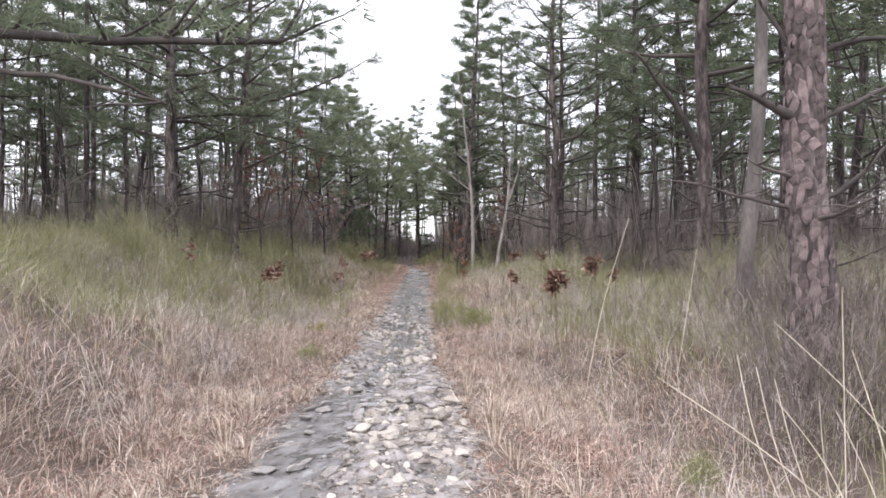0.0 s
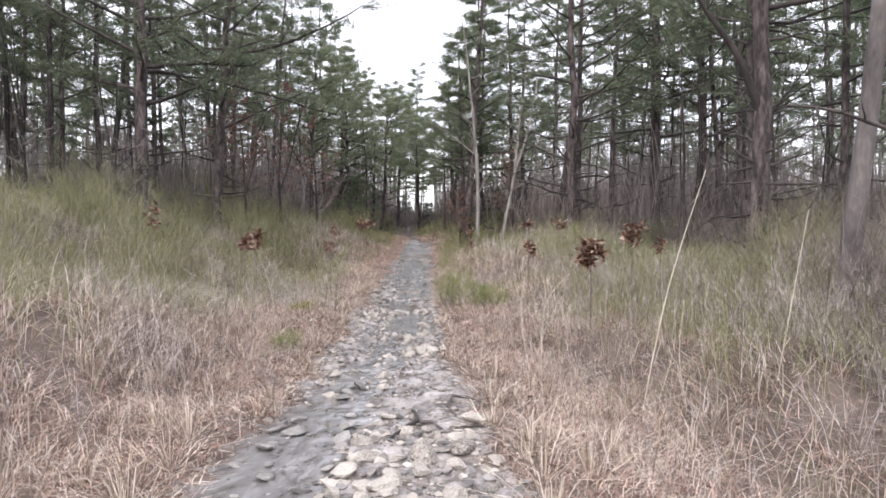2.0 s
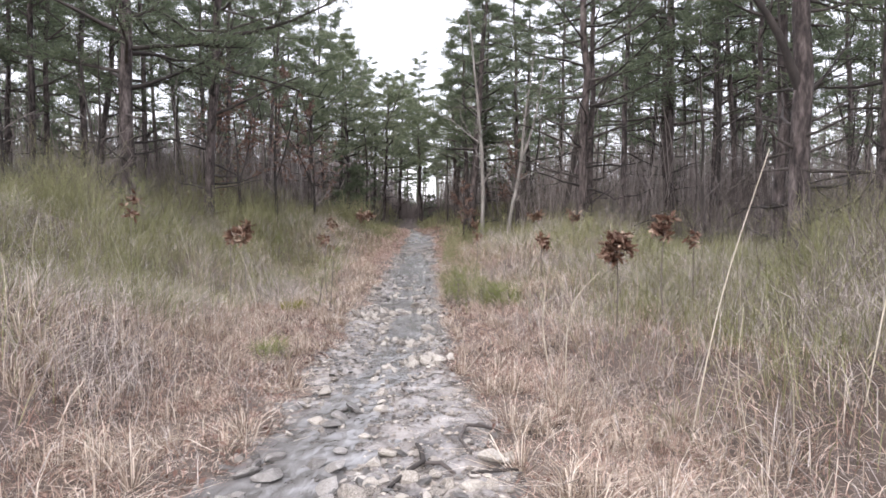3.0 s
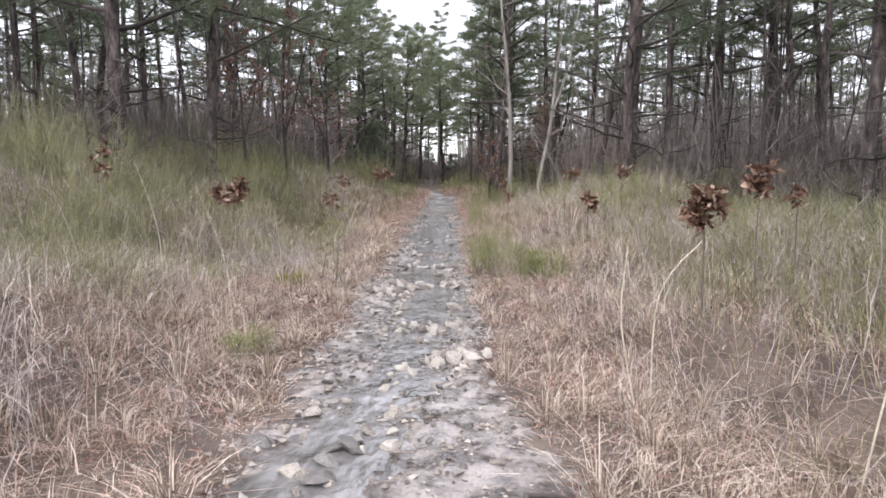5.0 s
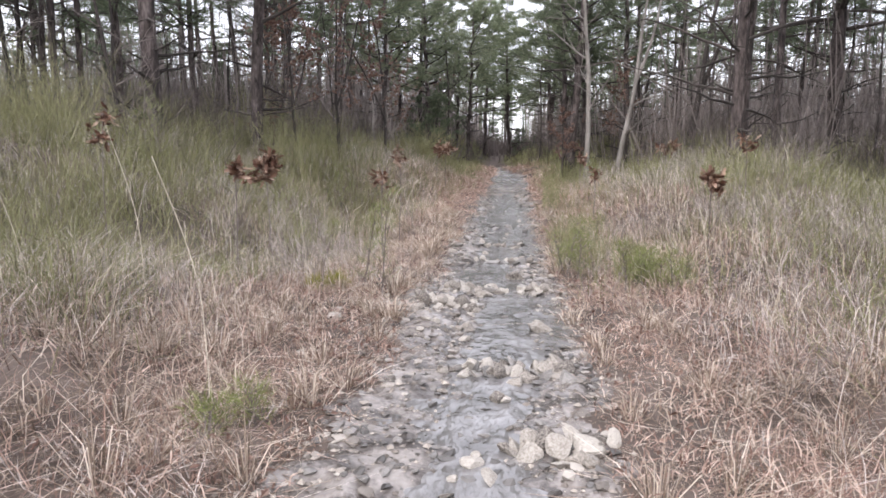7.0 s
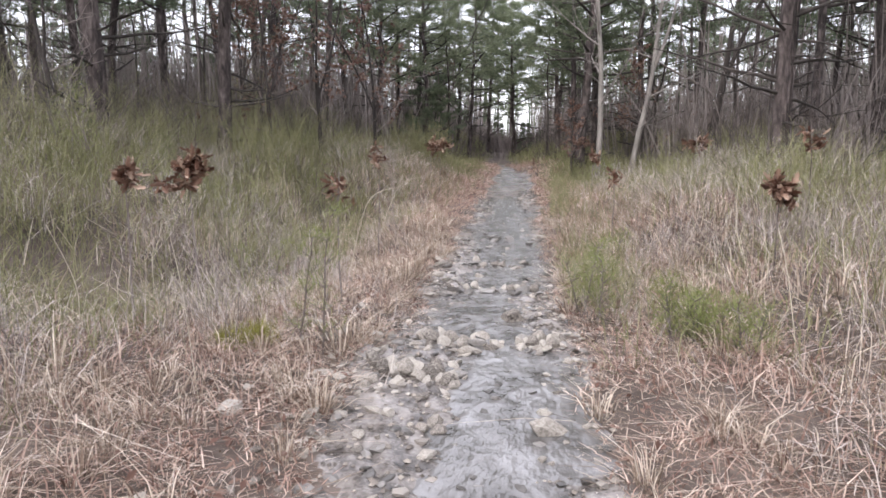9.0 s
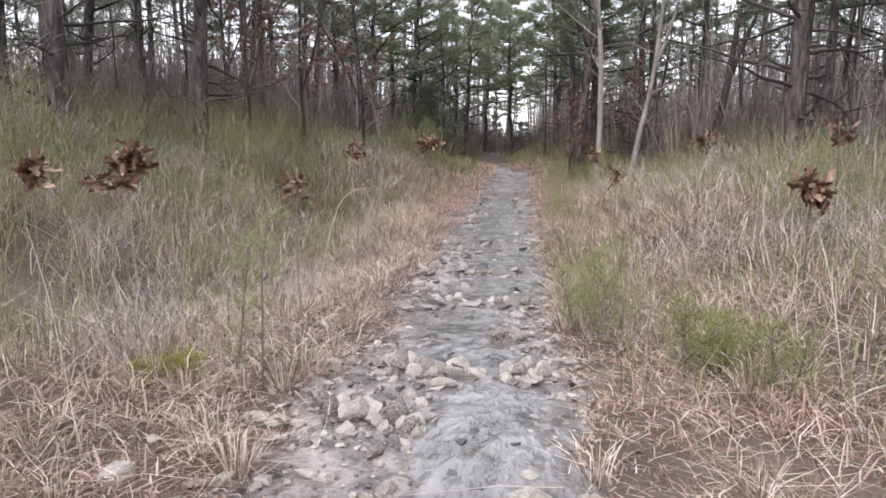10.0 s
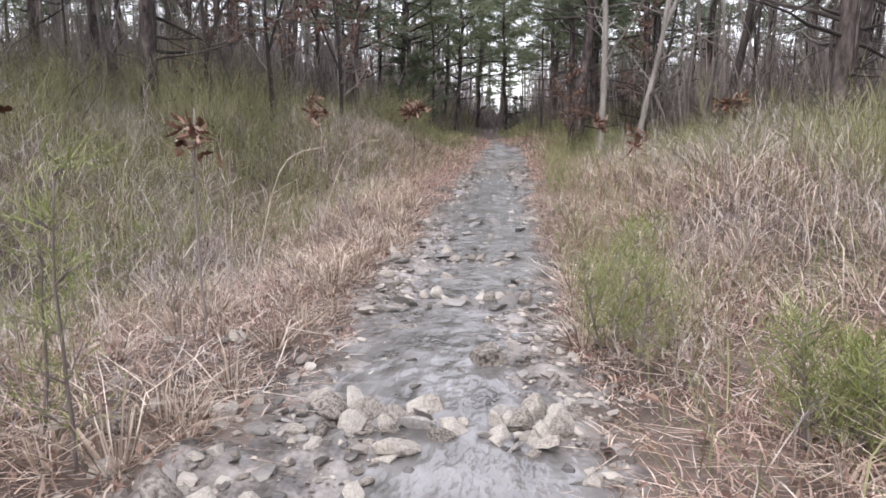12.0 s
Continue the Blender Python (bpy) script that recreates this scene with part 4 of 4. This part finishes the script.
def rubble(count):
    """Broken angular stone fragments bedded in the wet trail."""
    g = np.random.RandomState(14)
    protos = []
    for k in range(6):
        bm = bmesh.new()
        bmesh.ops.create_icosphere(bm, subdivisions=1, radius=1.0)
        v = np.array([tuple(p.co) for p in bm.verts]) * g.uniform(0.55, 1.15, (len(bm.verts), 1)) * (1, g.uniform(0.5, 0.9), g.uniform(0.25, 0.5))
        f = np.array([[p.index for p in q.verts] for q in bm.faces])
        bm.free()
        protos.append((v, f))
    y = g.uniform(3, 25, count)
    bands = np.array([4.6, 5.6, 6.3, 9.45, 10.66, 12.4, 13.3, 15.3, 16.8, 18.5, 20.5, 22.5])
    near = g.rand(count) < 0.6
    y = np.where(near, bands[g.randint(0, len(bands), count)] + g.normal(0, 0.28, count), y)
    le, re = left_edge(y), right_edge(y)
    x = le - 0.12 + (re - le + 0.2) * g.rand(count)
    size = 0.014 + 0.05 * g.rand(count) ** 2.2
    z = np.maximum(land(x, y), rise(y) - 0.03) + size * 0.08
    pale = (np.arange(count) % 5 < 2) & (np.abs(x - stream(y)) > 0.3)
    for name, mat, pick in (("pale_rubble", M_RUBBLE, pale), ("wet_rubble", M_RUBBLE_WET, ~pale)):
        vs, fs, at = [], [], 0
        for i in np.nonzero(pick)[0]:
            v, f = protos[i % 6]
            a, b = g.uniform(0, 6.28), g.normal(0, 0.3)
            c, s_, cb, sb = math.cos(a), math.sin(a), math.cos(b), math.sin(b)
            w = v * size[i]
            w = np.stack([w[:, 0] * cb - w[:, 2] * sb, w[:, 1], w[:, 0] * sb + w[:, 2] * cb], 1)
            vs.append(np.stack([w[:, 0] * c - w[:, 1] * s_ + x[i], w[:, 0] * s_ + w[:, 1] * c + y[i], w[:, 2] + z[i]], 1))
            fs.append(f + at)
            at += len(v)
        me = bpy.data.meshes.new(name)
        me.from_pydata(np.concatenate(vs).tolist(), [], np.concatenate(fs).tolist())
        me.materials.append(mat)
        tagged(new(name, me), "small broken stones bedded in the wet trail", "stones", kind="stuff")


M_RUBBLE = shade("rubble_stone", [(0.1, (0.12, 0.105, 0.094)), (0.5, (0.29, 0.262, 0.236)), (0.9, (0.50, 0.465, 0.425))], 9, 0.7, 0.5, 50, "island", spread=0.6)
M_RUBBLE_WET = shade("wet_rubble_stone", [(0.1, (0.04, 0.037, 0.035)), (0.5, (0.12, 0.112, 0.106)), (0.9, (0.30, 0.28, 0.265))], 9, 0.28, 0.5, 50, "island", spread=0.6)
rubble(4200)


# ---- dead oak sprays, young pines, moss, stalks, roots ----
def leaf_mesh(seed):
    """A curled, lobed oak leaf."""
    g = random.Random(seed)
    bm = bmesh.new()
    n, curl, fold = 7, g.uniform(2, 7), g.uniform(0.2, 0.9)
    rows = []
    for k in range(n):
        u = k / (n - 1)
        w = 0.032 * math.sin(3.14 * min(1, u * 0.9 + 0.08)) * (1.25 if k % 2 else 0.62) * (0.6 + u * 0.7)
        y, z = u * 0.13, curl * (u * 0.13) ** 2
        rows.append([bm.verts.new((-w, y, z + w * fold + 0.0015)), bm.verts.new((0, y, z)), bm.verts.new((w, y, z + w * fold + 0.0015))])
    for a, b in zip(rows, rows[1:]):
        bm.faces.new((a[0], a[1], b[1], b[0]))
        bm.faces.new((a[1], a[2], b[2], b[1]))
    bmesh.ops.solidify(bm, geom=bm.faces[:], thickness=0.0008)
    me = bpy.data.meshes.new("leaf")
    bm.to_mesh(me)
    bm.free()
    me.materials.append(M_OAKLEAF)
    return me


LEAVES = [leaf_mesh(k) for k in range(6)]


def oak_spray(x, y, z, leaves, wide, label, size=1.0):
    """A thin oak sapling that still holds a bunch of dry leaves at its top, at height z."""
    g = random.Random(int(x * 100) + int(y * 10))
    z += 0.1
    leaves, size = int(leaves * 3.6), size * 0.66
    oak = new("oak_sapling")
    base = place_at(x, y)
    oak.matrix_basis = pose(x, y, base)
    h = z - base
    stems = Soup()
    main = wander(g, (0, 0, -0.05), (g.gauss(0, 0.1), g.gauss(0, 0.1), 1), h, 7, 0.07, 0.05)
    shift = Vector((0, 0, h)) - main[-1]
    main = [p + shift * (k / 7) for k, p in enumerate(main)]
    stems.tube(main, taper(0.009, 0.004, 8), 5)
    tips = []
    for k in range(7):
        q = main[g.choice((5, 6, 6, 7))]
        tw = wander(g, q, (g.gauss(0, 1), g.gauss(0, 0.7), g.gauss(0.1, 0.5)), wide * g.uniform(0.2, 0.75), 4, 0.25)
        stems.tube(tw, taper(0.004, 0.002, 5), 4)
        tips += [Vector((q.x, q.y, h + (q.z - h) * 0.55)) for q in tw[1:]]
    child("stem", stems.mesh("oak_stem", M_TWIG), oak)
    for _ in range(leaves):
        p = g.choice(tips) + Vector((g.gauss(0, 0.02), g.gauss(0, 0.02), g.gauss(0, 0.02)))
        o = child("leaf", g.choice(LEAVES), oak)
        o.matrix_basis = Matrix.Translation(p) @ Euler((g.uniform(-1.9, 0.6), g.gauss(0, 0.8), g.uniform(0, 6.28))).to_matrix().to_4x4() @ Matrix.Scale(size * g.uniform(0.7, 1.25), 4)
    return tagged(oak, label, "sapling", "oak saplings with dead leaves")


for x, y, z, n, w, s in ((1.85, 10.5, 1.17, 55, 0.30, 1.15), (2.58, 11.05, 1.38, 34, 0.26, 1.1), (3.0, 11.2, 1.2, 8, 0.15, 1), (1.52, 14.3, 1.08, 26, 0.28, 1.1), (-3.66, 14.2, 1.30, 46, 0.34, 1.2), (-3.5, 13.0, 1.28, 9, 0.16, 1.2), (-2.2, 14.1, 1.16, 8, 0.25, 1.0),
                         (-2.6, 22.9, 1.62, 30, 0.34, 1.3), (-2.9, 23.9, 1.6, 24, 0.3, 1.3), (2.4, 16.0, 1.55, 11, 0.22, 1.0), (2.25, 20.5, 1.55, 26, 0.35, 1.2), (-2.7, 17.6, 1.42, 14, 0.2, 1.0), (0.7, 22.5, 1.35, 18, 0.3, 1.2), (-5.2, 13.4, 1.75, 16, 0.25, 1.1), (0.55, 17.5, 1.05, 8, 0.15, 1.0)):
    oak_spray(x, y, z, n, w, "bare oak sapling holding a bunch of curled brown leaves", s)


def young_pine(x, y, height, wide, label, stems=3, mat=None):
    g = random.Random(int(x * 77) + int(y * 13))
    bush = new("pine_seedling")
    bush.matrix_basis = pose(x, y, place_at(x, y))
    wood, green = Soup(), Soup()
    for _ in range(stems):
        line = wander(g, (g.gauss(0, wide * 0.35), g.gauss(0, wide * 0.35), -0.03), (g.gauss(0, 0.2), g.gauss(0, 0.2), 1), height * g.uniform(0.65, 1), 6, 0.1, 0.05)
        wood.tube(line, taper(0.008, 0.003, 7), 5)
        for k in range(1, 7):
            for _ in range(3):
                a = g.uniform(0, 6.28)
                w = Vector((math.cos(a), math.sin(a), 0.7))
                tw = wander(g, line[k], w, wide * g.uniform(0.25, 0.6) * (1.2 - k / 8), 3, 0.15, 0.1)
                wood.tube(tw, taper(0.004, 0.002, 4), 3)
                for q in tw[1:]:
                    tuft(green, g, q, w.normalized() + Vector((0, 0, 0.4)), 6, 0.085, 0.002)
    child("stem" if stems == 1 else "bough", wood.mesh("seedling_stem", M_TWIG), bush)["kind"] = "stuff"
    tagged(child("foliage", green.mesh("seedling_needles", mat or M_NEEDLE_YOUNG, False), bush), kind="stuff")
    return tagged(bush, label, "seedling", "young pines in the grass")


for x, y, h, w, n in ((0.42, 13.15, 0.5, 0.35, 4), (0.62, 13.0, 0.42, 0.3, 3), (0.1, 14.0, 0.62, 0.3, 3), (0.85, 12.75, 0.42, 0.25, 2), (0.15, 15.4, 0.6, 0.3, 2), (-2.0, 12.75, 1.0, 0.28, 2), (-3.3, 14.6, 0.9, 0.3, 2), (-6.8, 17.2, 1.5, 0.9, 4), (-1.95, 9.5, 0.3, 0.22, 2), (1.95, 4.9, 0.35, 0.25, 2), (1.1, 24.5, 0.9, 0.7, 4), (-4.6, 20.5, 1.0, 0.7, 3)):
    young_pine(x, y, h, w, "bright green young pine among dry grass", n)
for x, y in ((-2.33, 12.65), (-2.52, 12.55)):
    young_pine(x, y, 0.14, 0.13, "low yellow-green tuft among matted grass", 2, M_MOSS)


M_REED = shade("pale_reed", [(0.2, (0.36, 0.31, 0.24)), (0.5, (0.56, 0.50, 0.41)), (0.8, (0.72, 0.67, 0.57))], 8, 0.7, 0.1)


def stalk(points, thick=0.004):
    st = Soup()
    pts = [Vector(p) for p in points]
    line = []
    for k in range(13):
        u = k / 12 * (len(pts) - 1)
        i = min(int(u), len(pts) - 2)
        f = u - i
        p0, p1, p2, p3 = pts[max(i - 1, 0)], pts[i], pts[i + 1], pts[min(i + 2, len(pts) - 1)]
        line.append(0.5 * ((2 * p1) + (p2 - p0) * f + (2 * p0 - 5 * p1 + 4 * p2 - p3) * f * f + (3 * p1 - p0 - 3 * p2 + p3) * f ** 3))
    st.tube(line, taper(thick, thick * 0.5, 13), 5)
    return tagged(new("grass_stalk", st.mesh("grass_stalk", M_REED)), "single tall pale dry stalk above the grass", "stalk", "tall dry stalks")


def stalk_at(x, y, tip, thick=0.004, bend=(0, 0)):
    z = place_at(x, y) - 0.03
    mid = ((x + tip[0]) / 2 + bend[0], (y + tip[1]) / 2, (z + tip[2]) / 2 + bend[1])
    return stalk([(x, y, z), mid, tip], thick)


stalk_at(2.62, 7.2, (2.86, 7.2, 1.62), 0.005)
stalk_at(1.72, 7.9, (2.3, 7.9, 2.0), 0.006, (-0.05, 0.05))
stalk_at(2.75, 3.9, (1.36, 4.0, 0.78), 0.006, (0, 0.06))
stalk_at(3.5, 4.6, (2.6, 5.0, 1.02), 0.005, (0, 0.05))
stalk_at(2.9, 4.6, (2.95, 4.7, 1.3), 0.005)
stalk_at(2.5, 3.6, (1.95, 3.7, 0.7), 0.005, (0, 0.12))
stalk_at(0.95, 8.9, (1.25, 8.9, 0.98), 0.006, (-0.12, 0.25))
stalk_at(0.85, 8.8, (0.75, 8.8, 0.95), 0.006, (-0.08, 0.1))
stalk_at(-2.1, 9.6, (-2.4, 9.7, 1.35), 0.0035, (0.09, 0.05))
stalk_at(-3.3, 11.0, (-3.6, 11.1, 1.6), 0.0035, (0.09, 0.05))
stalk_at(-2.9, 18.0, (-2.1, 18.0, 1.1), 0.006, (0.0, 0.45))
stalk_at(-2.6, 15.6, (-2.0, 15.7, 1.05), 0.005, (-0.05, 0.4))
for k in range(9):
    stalk_at(2.15 + 0.12 * k, 3.6 + 0.13 * (k % 4), (1.75 + 0.16 * k, 3.75 + 0.1 * (k % 3), 0.95 - 0.09 * (k % 5)), 0.0045, (-0.1 + 0.02 * k, 0.1))
trng = random.Random(31)
for _ in range(46):
    y = trng.uniform(4.5, 17)
    side = trng.choice((-1, 1))
    x = (float(left_edge(y)) - trng.uniform(0.7, 4.2)) if side < 0 else (float(right_edge(y)) + trng.uniform(0.7, 3.6))
    h = trng.uniform(0.6, 1.05)
    stalk_at(x, y, (x + trng.gauss(0, 0.25), y + trng.gauss(0, 0.15), place_at(x, y) + h), trng.uniform(0.002, 0.0035), (trng.gauss(0, 0.07), trng.uniform(0, 0.15)))


def root(points, thick):
    r = Soup()
    pts = [(x, y, place_at(x, y) + z) for x, y, z in points]
    r.tube(pts, [thick * (0.5 + 0.5 * math.sin(3.1 * (k + 0.6) / len(pts))) for k in range(len(pts))], 7)
    return tagged(new("tree_root", r.mesh("tree_root", M_BARK_DARK)), "dark crooked root lying across the stony trail", "root", "roots on the trail")


root([(-0.48, 6.35, 0.01), (-0.38, 6.5, 0.05), (-0.3, 6.62, 0.06), (-0.33, 6.85, 0.05), (-0.36, 7.05, 0.0)], 0.016)
root([(-0.3, 6.62, 0.05), (-0.2, 6.6, 0.03), (-0.12, 6.55, 0.0)], 0.014)
root([(-0.02, 6.75, 0.0), (-0.08, 6.95, 0.05), (-0.04, 7.15, 0.06), (0.08, 7.2, 0.03), (0.2, 7.25, 0.0)], 0.013)
root([(-0.05, 6.5, 0.01), (0.1, 6.45, 0.03), (0.25, 6.55, 0.01)], 0.012)
root([(-0.75, 11.95, 0.03), (-0.6, 11.85, 0.03), (-0.4, 11.8, 0.03)], 0.007)


# ---- flaky bark plates on the stout pine ----
def plate_mesh(seed):
    g = random.Random(seed)
    bm = bmesh.new()
    n = 7
    rim, top = [], []
    for k in range(n):
        a = 6.283 * k / n
        r = g.uniform(0.75, 1.15)
        r2 = r * g.uniform(0.7, 1.1)
        rim.append(bm.verts.new((0.032 * r * math.cos(a), 0.0, 0.075 * r * math.sin(a))))
        top.append(bm.verts.new((0.027 * r2 * math.cos(a), -0.013 + g.uniform(-0.006, 0.004), 0.066 * r2 * math.sin(a))))
    for k in range(n):
        bm.faces.new((rim[k], rim[(k + 1) % n], top[(k + 1) % n], top[k]))
    bm.faces.new(top)
    me = bpy.data.meshes.new("bark_plate")
    bm.to_mesh(me)
    bm.free()
    me.materials.append(M_PLATE)
    return me


M_PLATE = shade("bark_plates", [(0.25, (0.03, 0.025, 0.024)), (0.5, (0.10, 0.077, 0.077)), (0.75, (0.225, 0.178, 0.178))], 14, 0.95, 0.9, 60, "object", spread=0.35)
PLATES = [plate_mesh(k) for k in range(6)]
brng = random.Random(77)
stout = next(o for o in big_pine.children if o.name.startswith("trunk"))
tree_eval = stout.data
ring_z = np.array([v.co.z for v in tree_eval.vertices]).reshape(-1, 18)
ring = np.array([tuple(v.co) for v in tree_eval.vertices]).reshape(-1, 18, 3)
for k in range(290):
    z = 0.15 + 3.9 * (k + brng.random()) / 290
    i = int(np.searchsorted(ring_z[:, 0], z)) - 1
    i = max(0, min(i, len(ring) - 2))
    f = (z - ring_z[i, 0]) / max(1e-6, ring_z[i + 1, 0] - ring_z[i, 0])
    c = ring[i].mean(0) * (1 - f) + ring[i + 1].mean(0) * f
    r = np.linalg.norm(ring[i, 0, :2] - ring[i].mean(0)[:2]) * (1 - f) + np.linalg.norm(ring[i + 1, 0, :2] - ring[i + 1].mean(0)[:2]) * f
    a = k * 2.399 + brng.uniform(-0.2, 0.2)
    o = child("bark_plate", brng.choice(PLATES), stout)
    o.matrix_basis = Matrix.Translation((c[0] + (r - 0.004) * math.cos(a), c[1] + (r - 0.004) * math.sin(a), z)) @ Euler((0, brng.gauss(0, 0.12), a + math.pi / 2)).to_matrix().to_4x4() @ Matrix.Diagonal((brng.uniform(1.1, 2.0), brng.uniform(0.7, 1.2), brng.uniform(0.9, 1.9), 1))
